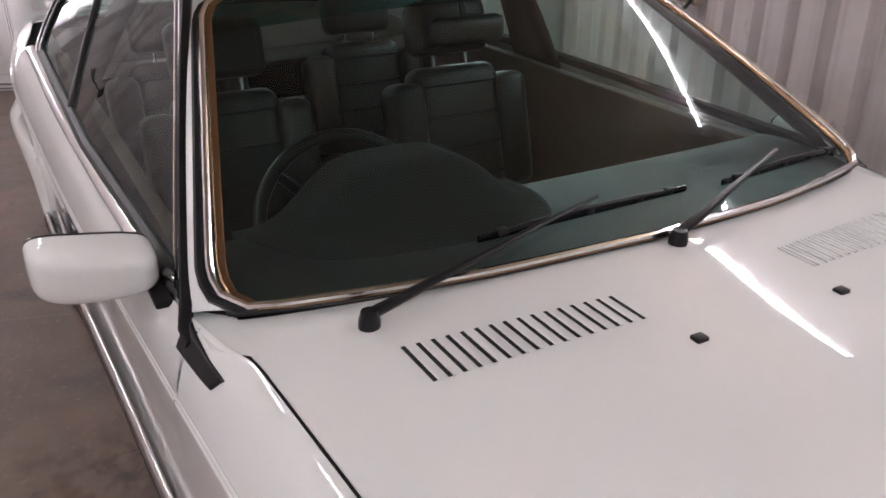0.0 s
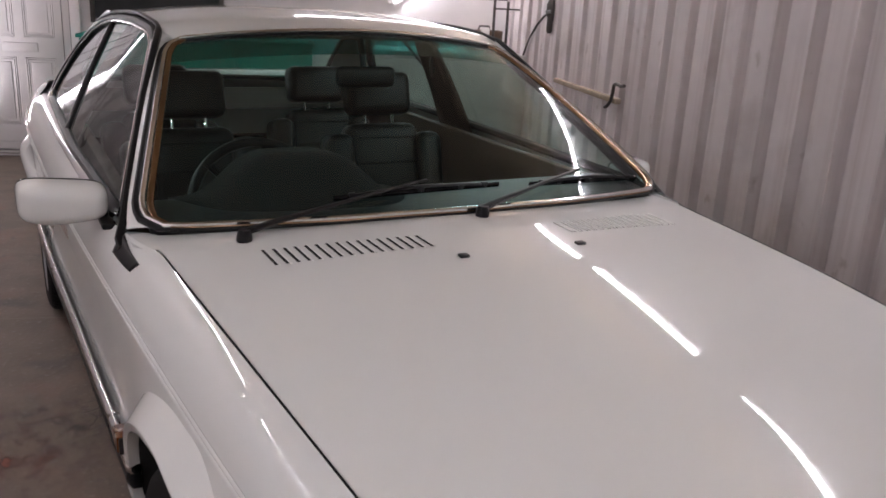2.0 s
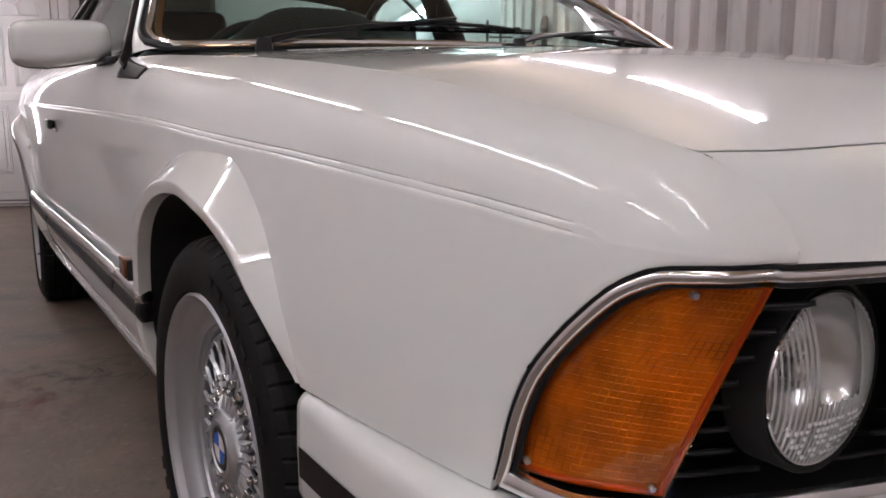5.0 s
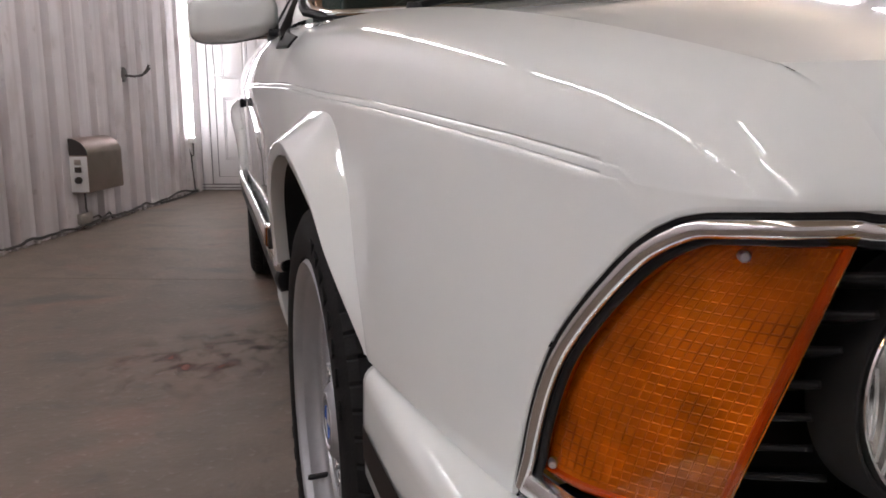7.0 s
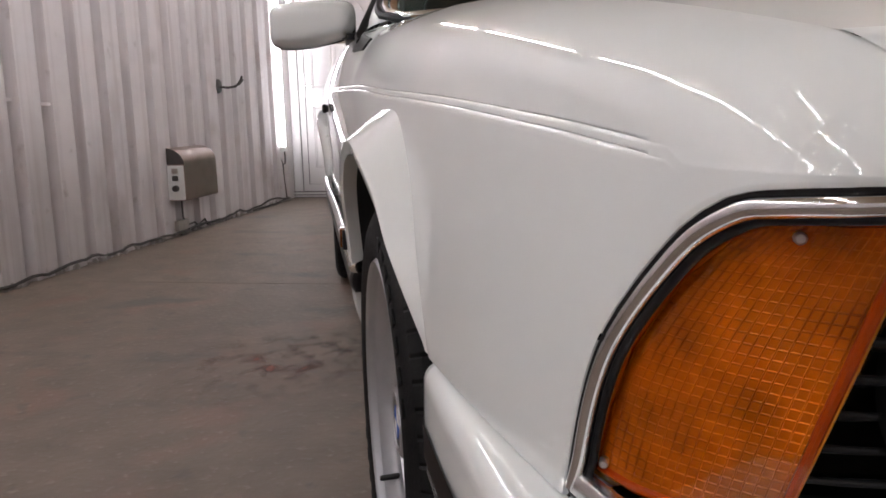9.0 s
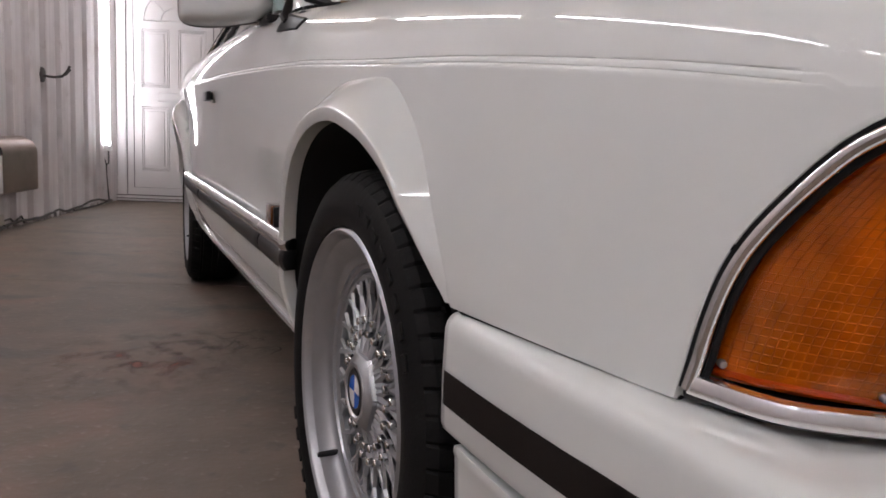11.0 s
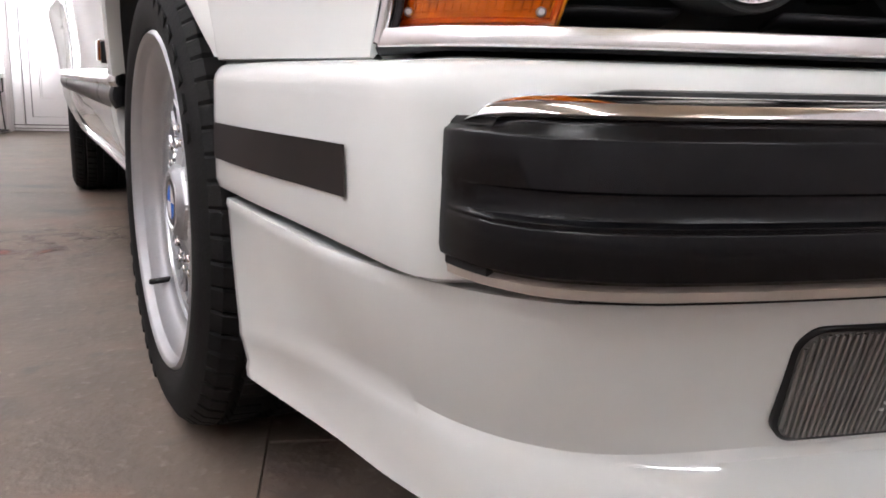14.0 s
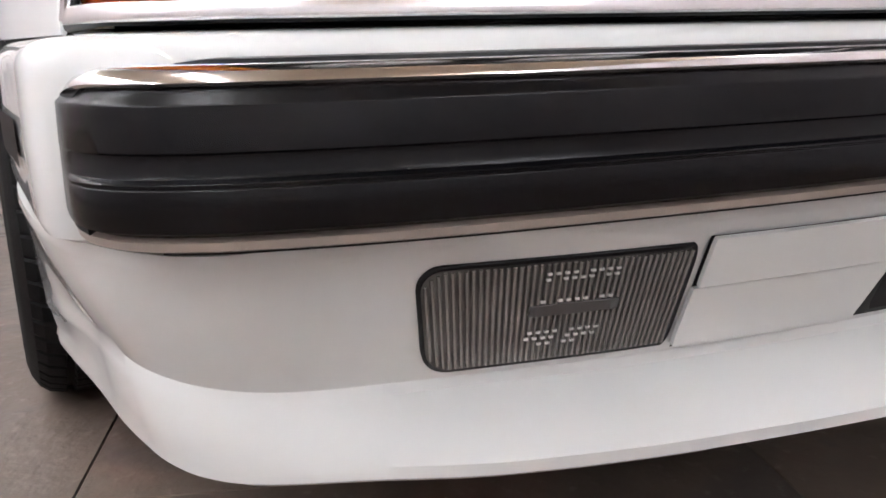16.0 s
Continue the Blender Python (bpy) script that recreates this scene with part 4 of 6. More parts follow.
thicken(part("bumper_shell", swept(corner_path, corner_profile), PAINT, bumper, "white painted bumper corner and ledge"), 0.004)
nr = outward(corner_path)
for s in (-1, 1):
    bm = bmesh.new()
    pts = []
    for k in range(13):
        y = -0.346 - 0.36 * k / 12
        i = min(range(len(corner_path)), key=lambda j: abs(corner_path[j][1] - y) + (9 if j > 45 else 0))
        x = corner_path[i][0] + nr[i].x * 0.0035
        lo, hi = 0.411 + 0.008 * k / 12, 0.447 + 0.006 * k / 12
        pts.append((bm.verts.new((x * -s, y, lo)), bm.verts.new((x * -s, y, hi))))
    for A, B in zip(pts, pts[1:]):
        bm.faces.new((A[0], B[0], B[1], A[1]) if s < 0 else (A[0], A[1], B[1], B[0]))
    part("bumper_stripe", bm, STRIPE, bumper, "dark brown stripe tape")

rubber_path = smooth_path([(-0.702, -0.772), (-0.7035, -0.80), (-0.7, -0.83), (-0.688, -0.860), (-0.668, -0.882), (-0.62, -0.905), (-0.45, -0.938), (-0.2, -0.96), (0, -0.965)], 90)


def rubber_profile(s):
    g = smooth((s - 0.045) * 14)                            # the groove runs out towards the end
    t = 0.4755 + 0.0025 * smooth((s - 0.06) * 18)
    return [(-0.05, t), (-0.008, t), (-0.006, t - 0.0005), (-0.0015, 0.4705), (-0.0004, 0.4695), (0.0, 0.468), (0.0008, 0.4440), (0.0006 - 0.0004 * g, 0.4432), (0.0006 - 0.003 * g, 0.4424),
            (0.0008 - 0.0035 * g, 0.4330), (0.0008 - 0.002 * g, 0.4296), (0.0008 + 0.0036 * g, 0.4282), (0.0008 + 0.0044 * g, 0.4275), (0.0008 + 0.0044 * g, 0.4266), (0.0008 + 0.0036 * g, 0.4261),
            (0.0008 + 0.0036 * g, 0.4252), (0.0009 + 0.0044 * g, 0.4246), (0.001 + 0.0046 * g, 0.4238), (0.001 + 0.004 * g, 0.4050), (0.0002 + 0.003 * g, 0.4005), (-0.004, 0.3972), (-0.05, 0.3965)]


rubber = part("bumper_rubber", swept(rubber_path, rubber_profile, closed=True), BLACK_RUBBER, bumper, "matt black ribbed bumper rubber")
# a black sheet paints the shadowed seam between white corner and rubber
end_path = smooth_path([(-0.7025, -0.767), (-0.7036, -0.787), (-0.702, -0.815), (-0.697, -0.84)], 12)
part("bumper_end_shade", swept(end_path, [(-0.05, 0.4765), (-0.006, 0.4765), (-0.003, 0.4735), (-0.0015, 0.440), (-0.002, 0.3945), (-0.004, 0.393), (-0.05, 0.393)]), BLACK_VOID, bumper, "black sheet for the shade behind the rubber's end")
chrome_path = rubber_path[5:]


def chrome_profile(s):
    k = smooth(s * 45) ** 0.5
    t = 0.4745 + 0.003 * smooth(s * 16)
    return [(-0.05, t), (-0.010, t), (-0.0045, t + 0.001), (-0.003, t + 0.003 * k), (-0.004, t + 0.006 * k), (-0.008, t + 0.0092 * k), (-0.016, t + 0.0115 * k), (-0.05, t + 0.012 * k)]


part("bumper_chrome", swept(chrome_path, chrome_profile, closed=True), CHROME, bumper, "bright chrome strip along the bumper top")
part("bumper_lip_strip", swept(rubber_path[3:], [(-0.05, 0.397), (-0.008, 0.397), (-0.003, 0.394), (-0.004, 0.389), (-0.012, 0.3865), (-0.05, 0.387)], closed=True), STRIPGREY, bumper, "thin pale strip under the rubber")
# solid black strip draws the line of shadow below the lip
part("bumper_lip_shade", swept(rubber_path[14:], [(-0.05, 0.3868), (-0.012, 0.3868), (-0.012, 0.3852), (-0.05, 0.3852)], closed=True), BLACK_VOID, bumper, "black strip for the shadow under the pale strip")
part("bumper_top_gap", swept(rubber_path[8:], lambda s: [(-0.042, 0.478), (-0.045, 0.4855 + 0.0062 * smooth(s * 9)), (-0.064, 0.486 + 0.0065 * smooth(s * 9))]), BLACK_TRIM, bumper, "black gap filler behind the chrome")

# valance and chin spoiler
val_path = smooth_path([(-0.744, -0.362), (-0.742, -0.48), (-0.730, -0.64), (-0.709, -0.74), (-0.677, -0.80), (-0.633, -0.838), (-0.58, -0.858), (-0.5, -0.876), (-0.31, -0.909), (-0.12, -0.925), (0, -0.93)], 110)
val_crease_z = knots((0, 0.222), (0.1, 0.244), (0.2, 0.256), (0.3, 0.260), (0.4, 0.256), (0.5, 0.2505), (0.6, 0.250), (1, 0.249))
val_crease_o = knots((0, -0.008), (0.12, -0.020), (0.25, -0.038), (0.5, -0.040), (1, -0.035))
val_low_z = knots((0, 0.174), (0.2, 0.187), (0.4, 0.193), (0.55, 0.201), (0.75, 0.198), (1, 0.192))
val_low_o = knots((0, -0.018), (0.2, -0.046), (0.32, -0.05), (0.4, -0.042), (0.5, -0.02), (0.62, 0.006), (1, 0.022))


def val_profile(s):
    zc, oc, zl, ol = val_crease_z(s), val_crease_o(s), val_low_z(s), val_low_o(s)
    top = shell_low(s) - 0.0005
    rim = 0.001 + 0.008 * smooth((s - 0.34) * 7)
    rows = [(-0.02, top), (rim, top - 0.002), (rim + 0.001, top - 0.008)]
    for k in range(7):
        t = k / 6
        z = top - 0.014 - (top - 0.014 - zc - 0.012) * t
        rows.append((rim - 0.001 + (oc - rim + 0.001) * t ** 1.2, z))
    bump = 0.006 * smooth((s - 0.12) * 4)
    rows += [(oc + 0.33 * bump, zc + 0.004), (oc + 0.3 * (ol - oc) + bump, zc - 0.006)]
    rows += [(oc + 0.75 * (ol - oc) + bump, zc + 0.55 * (zl - zc)), (ol + 0.004, zl + 0.014), (ol + 0.003, zl + 0.004), (ol - 0.004, zl - 0.001), (ol - 0.03, zl + 0.002), (ol - 0.10, zl + 0.01)]
    return rows


valance = part("valance", swept(val_path, val_profile), PAINT, car, "white chin spoiler under the bumper")
thicken(valance, 0.004)


def face_y(x, z):
    """The valance's front face, leaning forward towards its top."""
    f = knots((-0.75, -0.60), (-0.655, -0.825), (-0.58, -0.858), (-0.5, -0.876), (-0.31, -0.909), (-0.12, -0.925), (0, -0.93))
    return f(-abs(x)) + 0.40 * (0.356 - z)


def face_patch(bm, x0, x1, z0, z1, out, r=0.012, n=10, m=8, slant=0.0, lean=0.0):
    """A rounded patch lying on the valance face."""
    def at(u, v):
        z = z0 + (z1 - z0) * v
        d = max(r - (z - z0), r - (z1 - z), 0) / r
        cut = r * (1 - math.sqrt(max(1 - d * d, 0)))
        a, b = x0 + cut + lean * (z - z1), x1 - 0.3 * cut + slant * (z - z1)
        x = a + (b - a) * u
        return (x, face_y(x, z) - out, z)
    zs = sorted({0, 1} | {0.5 * (1 - math.cos(math.pi * k / m)) for k in range(m + 1)})
    sheet(bm, at, n, 0, vs=zs)
    return bm


def fog_lamp(s):
    lamp = new("fog_lamp")
    lamp.parent = car
    tagged(lamp, "clear ribbed rectangular fog lamp with a dark rim")
    def put(name, bm, mat, depth=0.0, label=""):
        if s > 0:
            mirrored(bm)
        ob = part(name, bm, mat, lamp, label)
        if depth:
            thicken(ob, depth)
        return ob
    bm = bmesh.new()
    face_patch(bm, -0.509, -0.3045, 0.2705, 0.3575, 0.0058, 0.018, m=20, slant=-0.01, lean=-0.2)
    put("rim", bm, BLACK_TRIM, 0.008)
    bm = bmesh.new()
    face_patch(bm, -0.506, -0.3085, 0.2730, 0.3550, 0.0068, 0.0165, m=20, slant=-0.01, lean=-0.2)
    put("reflector", bm, REFLECT, 0.0, "grey mirror reflector")
    bm = bmesh.new()
    z0, z1 = 0.2745, 0.3532
    for k in range(42):
        x = -0.503 + 0.00468 * k
        pts = []
        for j in range(5):
            z = z0 + (z1 - z0) * j / 4 + ((0.009, 0.004, 0.0015)[min(k, 2)] * (1 if j == 0 else -1 if j == 4 else 0) if k < 3 else 0)
            xx = x + (-0.01 * k / 41 - 0.2 * (1 - k / 41)) * (z - 0.355)
            pts.append((xx, face_y(xx, z) - 0.0073, z))
        tube(bm, pts, 0.0014, 6)
    put("lens_ribs", bm, RIBGLASS, 0.0, "upright glass ribs")
    bm = bmesh.new()
    face_patch(bm, -0.426, -0.360, 0.312, 0.321, 0.0096, 0.002, slant=0.03)
    put("bulb_shield", bm, GREYBAR, 0.002)
    # small pale boxes paint the bulb's glints in the middle of the lens
    for k in range(9):
        for zz in (0.3460, 0.3415, 0.3240, 0.2985, 0.2935, 0.2885):
            x = -0.419 + 0.0062 * k + (0.35 * (zz - 0.31) if zz < 0.31 else 0.0)
            if (zz < 0.293 and k in (0, 1, 7, 8)) or (k * 7 + int(zz * 2000)) % 5 == 0:
                continue
            bm = bmesh.new()
            box(bm, (x, face_y(x, zz) - 0.0103, zz - 0.0008), (x + 0.0030, face_y(x, zz) - 0.0083, zz + 0.001))
            put("lens_glint", bm, GLINT)
    return lamp


GLINT = material("pale lens glints", (0.6, 0.6, 0.58), rough=0.2, coat=1.0)
REFLECT = material("dull grey reflector", (0.06, 0.06, 0.058), rough=0.3, metal=0.6, grain=0.5, scale=30, stain=0.6, stain_scale=14, stain_color=(0.22, 0.22, 0.21))
RIBGLASS = material("grey lens glass", (0.27, 0.265, 0.25), rough=0.16, grain=0.5, scale=40, metal=0.2, coat=1.0)
GREYBAR = material("grey bulb shield", (0.10, 0.10, 0.10), rough=0.35, metal=0.4)
fog_lamp(-1)
fog_lamp(1)

# white plate mount between the fog lamps, stepped, with the air slot below it
bm = bmesh.new()
face_patch(bm, -0.2985, 0.2985, 0.3215, 0.3610, 0.0120, 0.0005, 24, 4, slant=0.0, lean=0.0)
face_patch(bm, -0.3005, -0.108, 0.2695, 0.3200, 0.0095, 0.0005, 12, 4, lean=0.0, slant=0.3)
face_patch(bm, 0.108, 0.3005, 0.2695, 0.3200, 0.0095, 0.0005, 12, 4, slant=0.0, lean=-0.3)
thicken(part("plate_mount", bm, PAINT, car, "white stepped number plate mount", smooth=False), 0.004)
bm = bmesh.new()
face_patch(bm, -0.2995, 0.2995, 0.2675, 0.3625, 0.0058, 0.0005, 24, 4, slant=0.0, lean=0.0)
part("mount_gap", bm, BLACK_TRIM, car, "dark gap round the plate mount")
bm = bmesh.new()
face_patch(bm, -0.106, 0.106, 0.272, 0.3205, 0.0068, 0.003, 12, 4)
part("air_slot", bm, BLACK_VOID, car, "black air slot")

# ---- lamp panel ----
bm = bmesh.new()
sheet(bm, lambda u, v: ((2 * u - 1) * 0.62, front_y((2 * u - 1) * 0.62, 0.52 + 0.19 * v) + 0.118, 0.52 + 0.19 * v), 30, 4)
sheet(bm, lambda u, v: ((2 * u - 1) * 0.672, front_y((2 * u - 1) * 0.672, 0.517) + 0.01 + 0.09 * v, 0.512), 30, 2)
part("grille_backing", bm, BLACK_VOID, car)
grille = new("grille")
grille.parent = car
tagged(grille, "black slatted front grille")
for k in range(9):
    z = 0.540 + 0.0205 * k
    half = 0.599 - 0.0175 * (z - 0.533) / 0.173
    cuts = [-half, half]
    if abs(z - 0.616) < 0.082:                              # the slats stop at the round lamps
        gap = math.sqrt(0.084 ** 2 - (z - 0.616) ** 2)
        cuts = [-half] + [c for x in (-0.488, -0.325, 0.325, 0.488) for c in (x - gap, x + gap)] + [half]
    for x0, x1 in zip(cuts[::2], cuts[1::2]):
        if x1 - x0 < 0.004:
            continue
        bm = bmesh.new()
        def slat(u, v, z=z, x0=x0, x1=x1):
            x = x0 + (x1 - x0) * u
            return (x, front_y(x, z) + 0.022 + 0.022 * v, z + 0.004 * (1 - v) - 0.005 * v)
        sheet(bm, slat, 8, 2)
        thicken(part("slat", bm, BLACK_TRIM, grille), 0.004)

side_at = knots(*[(z, y) for y, z in LAMP_EDGE[::-1]][:-1])


def rim_side(inward, sink):
    """A line inside the fender's lamp edge, by metres inward and metres sunk."""
    edge = rim_line([Vector((0, y, z)) for y, z in LAMP_EDGE], 4)
    out = []
    for k in range(2, len(edge) - 3, 2):
        d = (edge[k + 2] - edge[k - 2]).normalized()
        y, z = edge[k].y + d.z * inward, edge[k].z - d.y * inward
        out.append(Vector((-side_x(max(y, -0.822), z) + sink, y, z)))
    foot = Vector((-side_x(-0.645, 0.52) + sink, -0.6435 - inward, 0.5185))
    top = [Vector((x, nose_edge(abs(x)) + 0.002, 0.7192 - inward + 0.003 * (1 - (x / 0.57) ** 2))) for x in (0.0, -0.2, -0.35, -0.5, -0.572)]
    return [foot] + out[::-1] + top[::-1]


def rim_line(pts, n=6):
    """A smooth line through places (Catmull-Rom)."""
    out = []
    for i in range(len(pts) - 1):
        p0, p1, p2, p3 = pts[max(i - 1, 0)], pts[i], pts[i + 1], pts[min(i + 2, len(pts) - 1)]
        for k in range(n):
            t = k / n
            out.append(0.5 * (2 * p1 + (p2 - p0) * t + (2 * p0 - 5 * p1 + 4 * p2 - p3) * t * t + (3 * p1 - p0 - 3 * p2 + p3) * t ** 3))
    return out + [pts[-1]]


RIM_CORNER = Vector((-0.6845, -0.6535, 0.5185))
rim_low = [Vector((x, front_low(abs(x)) - 0.004, 0.5215)) for x in (0.0, -0.2, -0.4, -0.5, -0.58, -0.62, -0.65, -0.667)] + [RIM_CORNER]


def surround(pts, r, shift, flat=1.0):
    bm = bmesh.new()
    tube(bm, [p + Vector(shift) for p in rim_line(pts)], r, 10, flat=flat)
    return bm


both("lamp_surround", lambda: surround(rim_side(0.0100, 0.001), 0.0054, (0, 0, 0)), CHROME, label="chrome strip round the lamps")
low_path = smooth_path([(-0.6845, -0.6545)] + [(-x, front_low(x) - 0.005) for x in (0.667, 0.635, 0.58, 0.46, 0.355, 0.18, 0.0)], 70)
part("lamp_surround", swept(low_path, [(-0.006, 0.5155), (0.003, 0.5155), (0.0053, 0.5161), (0.0060, 0.5176), (0.0053, 0.5222), (0.0043, 0.5268), (0.0035, 0.5285), (0.002, 0.5292), (-0.006, 0.5292)], closed=True), ALUMINIUM, car, "chrome strip under the lamps")
both("lamp_seal", lambda: surround(rim_side(0.0026, 0.0015), 0.0036, (0, 0, 0)), BLACK_TRIM, label="black rubber seal")
both("inner_seal", lambda: surround(rim_side(0.0158, 0.0055), 0.0028, (0, 0, 0)), BLACK_TRIM, label="black inner seal round the lamp")
both("lamp_seal", lambda: surround(rim_low, 0.0058, (0, 0.003, -0.0028)), BLACK_TRIM, label="black rubber seal")


def fender_gap():
    bm = bmesh.new()
    tube(bm, [(-side_x(y, 0.513) + 0.0045, y, 0.5078) for y in np.linspace(-0.345, -0.645, 24)], 0.0045, 8)
    return bm


both("bumper_gap_seal", fender_gap, BLACK_VOID, label="dark gap between fender and bumper")

# amber indicators
AMBER_DARK = material("amber lens ridges", (0.74, 0.26, 0.009), rough=0.2, grain=0.9, scale=60, stain=0.8, stain_scale=22, stain_color=(0.16, 0.035, 0.001))
AMBER_EDGE = material("red orange lens border", (0.40, 0.065, 0.004), rough=0.2, coat=0.5, grain=0.3, scale=20)
def lens_point(u, v, out=0.0):
    """The indicator: u from its outer edge at the chrome to its inner edge, v upwards."""
    z = 0.529 + (0.708 - 0.529) * v
    xi = 0.6095 - (0.6095 - 0.5925) * v
    yo = side_at(z + 0.010)
    outer = Vector((-side_x(yo, min(z + 0.010, 0.719)) + 0.0095, yo - 0.0055, z))
    inner = Vector((-xi, front_y(xi, z), z))
    p = outer.lerp(inner, u)
    return p + Vector((-0.6, -0.8, 0)) * (0.014 * (1 - 0.6 * v) * math.sin(math.pi * u ** 0.75) + out - 0.003)


def lens(out=0.0):
    bm = bmesh.new()
    sheet(bm, lambda u, v: lens_point(u, v, out), 20, 24)
    return bm


def lens_ribs():
    bm = bmesh.new()
    for k in range(27):
        v = 0.06 + 0.87 * k / 26
        tube(bm, [lens_point(0.05 + 0.9 * j / 10, v, -0.0045) for j in range(11)], 0.0006, 6)
    for k in range(18):
        u = 0.07 + 0.86 * k / 17
        tube(bm, [lens_point(u, 0.05 + 0.9 * j / 8, -0.0045) for j in range(9)], 0.0007, 6)
    return bm


def lens_edge():
    bm = bmesh.new()
    line = [(0.03, 0.02), (0.03, 0.25), (0.03, 0.5), (0.03, 0.75), (0.04, 0.96), (0.3, 0.97), (0.6, 0.97), (0.97, 0.97), (0.97, 0.7), (0.97, 0.4), (0.97, 0.02), (0.6, 0.02), (0.3, 0.02), (0.03, 0.02)]
    tube(bm, [lens_point(u, v, -0.004) for u, v in line], 0.003, 8)
    return bm


def screw(u, v):
    bm = bmesh.new()
    p = lens_point(u, v, 0.0015)
    tube(bm, [p + Vector((0.002, 0.005, 0)), p, p + Vector((-0.0006, -0.0014, 0))], [0.0031, 0.0031, 0.0020], 10)
    return bm


for s, ob in zip((-1, 1), both("indicator", lambda: lens(-0.005), AMBER, label="amber ribbed indicator lens")):
    thicken(ob, 0.02)
    for name, fn, mat in (("lens_ribs", lens_ribs, AMBER_DARK), ("lens_edge", lens_edge, AMBER_EDGE), ("outer_lens", lens, AMBERGLASS), ("screw", lambda: screw(0.1, 0.06), SATIN), ("screw", lambda: screw(0.9, 0.05), SATIN),
                          ("screw", lambda: screw(0.45, 0.92), SATIN)):
        bm = fn()
        if s > 0:
            mirrored(bm)
        piece = part(name, bm, mat, ob)
        piece.visible_shadow = name != "outer_lens"


def headlight(x, r, s):
    """A round lamp facing forward, set in the grille."""
    z = 0.616
    y = front_y(abs(x), z) + 0.040
    tilt = math.degrees(math.atan(0.22)) * (1 if x < 0 else -1) * (0.4)
    lamp = new("headlight")
    lamp.parent = car
    lamp.matrix_basis = pose(x, y, z, 0, 0, tilt)
    tagged(lamp, "round clear glass headlight")
    bm = bmesh.new()
    spin(bm, [(0.03, r + 0.007), (-0.003, r + 0.007), (-0.005, r + 0.006), (-0.0045, r + 0.004), (0.0, r + 0.001), (0.03, r - 0.002)], 48, "y")
    part("trim_ring", bm, BLACK_VOID, lamp, "black lamp ring")
    bm = bmesh.new()
    spin(bm, [(-0.002, r + 0.0015), (-0.005, r), (-0.0045, r - 0.002), (0.0, r - 0.003)], 48, "y")
    part("chrome_ring", bm, CHROME, lamp)
    bm = bmesh.new()
    spin(bm, [(0.002, r - 0.003), (0.012, r * 0.93), (0.028, r * 0.72), (0.040, r * 0.46), (0.044, r * 0.3), (0.044, 0.0)], 48, "y")
    part("reflector", bm, SILVERING, lamp, "silvered bowl")
    bm = bmesh.new()
    spin(bm, [(0.036, 0.021), (0.024, 0.021), (0.021, 0.019), (0.024, 0.016), (0.036, 0.015)], 32, "y")
    part("bulb_collar", bm, CHROME, lamp)
    bm = bmesh.new()
    spin(bm, [(0.012, 0.0001), (0.013, 0.005), (0.017, 0.0085), (0.040, 0.009)], 24, "y")
    part("bulb_shield", bm, SATIN, lamp)
    bm = bmesh.new()
    spin(bm, [(-0.004, r - 0.001), (-0.012, r * 0.82), (-0.018, r * 0.5), (-0.021, 0.0)], 40, "y")
    ob = part("lens", bm, CLEAR, lamp, "clear ribbed glass")
    ob.visible_shadow = False
    bm = bmesh.new()
    for k in range(-13, 14):
        xx = k * r / 14
        zz = math.sqrt(max(r * r * 0.94 - xx * xx, 0))
        top = zz if abs(k) > 5 else -0.012 - 0.002 * (k % 2)
        pts = []
        for j in range(9):
            c = -zz + (top + zz) * j / 8
            d = math.hypot(xx, c) / r
            pts.append((xx, -0.0205 + 0.0165 * d ** 2.2, c))
        tube(bm, pts, 0.0011, 5)
    ob = part("lens_ribs", bm, RIBS, lamp)
    ob.visible_shadow = False
    # scattered pale boxes: moulded facets with their glints painted in
    bm = bmesh.new()
    rng = random.Random(int(abs(x) * 1000))
    for row in range(7):
        c = -0.9 * r + 0.0058 * row
        for k in range(-10, 11):
            xx = k * 0.0052 + rng.uniform(-0.001, 0.001)
            d = math.hypot(xx, c) / r
            if d > 0.9 or rng.random() < 0.35:
                continue
            yy = -0.0205 + 0.0165 * d ** 2.2
            box(bm, (xx - 0.0019, yy - 0.0012, c - 0.0012 - rng.uniform(0, 0.001)), (xx + 0.0019, yy + 0.001, c + 0.0012), 0.0003)
    part("lens_facets", bm, FACETS, lamp, "moulded glass facets, their glints put into pale colour")
    return lamp


SILVERING = material("silvered reflector", (0.80, 0.80, 0.78), rough=0.2, metal=0.8, grain=0.2, scale=60)
FACETS = material("pale moulded facets with painted glints", (0.85, 0.85, 0.83), rough=0.12, coat=1.0)
RIBS = material("lamp glass ribs", (0.8, 0.8, 0.78), rough=0.1, coat=1.0, alpha=0.55)
for x in (-0.488, 0.488):
    headlight(x, 0.0685, 0)
for x in (-0.325, 0.325):
    headlight(x, 0.0685, 0)
for s in (-1, 1):
    bm = bmesh.new()
    pts = [(s * (0.012 + 0.075 * a), 0, z) for a, z in ((0, 0.545), (1, 0.555), (1.05, 0.70), (0, 0.72))]
    tube(bm, [(x, front_y(x, z) - 0.004, z) for x, _, z in pts], 0.007, 8, closed=True)
    part("kidney_frame", bm, CHROME, grille, "chrome upright grille frame")

# ---- trim and fittings ----
def strip(z0, z1, out, y0, y1, bulge=0.0):
    bm = bmesh.new()

    def at(u, v):
        y = y0 + (y1 - y0) * u
        z = z0 + (z1 - z0) * v
        e = min(u * 70, (1 - u) * 70, 1)
        return (-(side_x(y, 0.462) - flare(y, 0.462) + out * math.sqrt(e) * (0.35 + 0.65 * math.sin(math.pi * (0.12 + 0.76 * v)))), y, z)
    sheet(bm, at, 80, 8)
    return bm


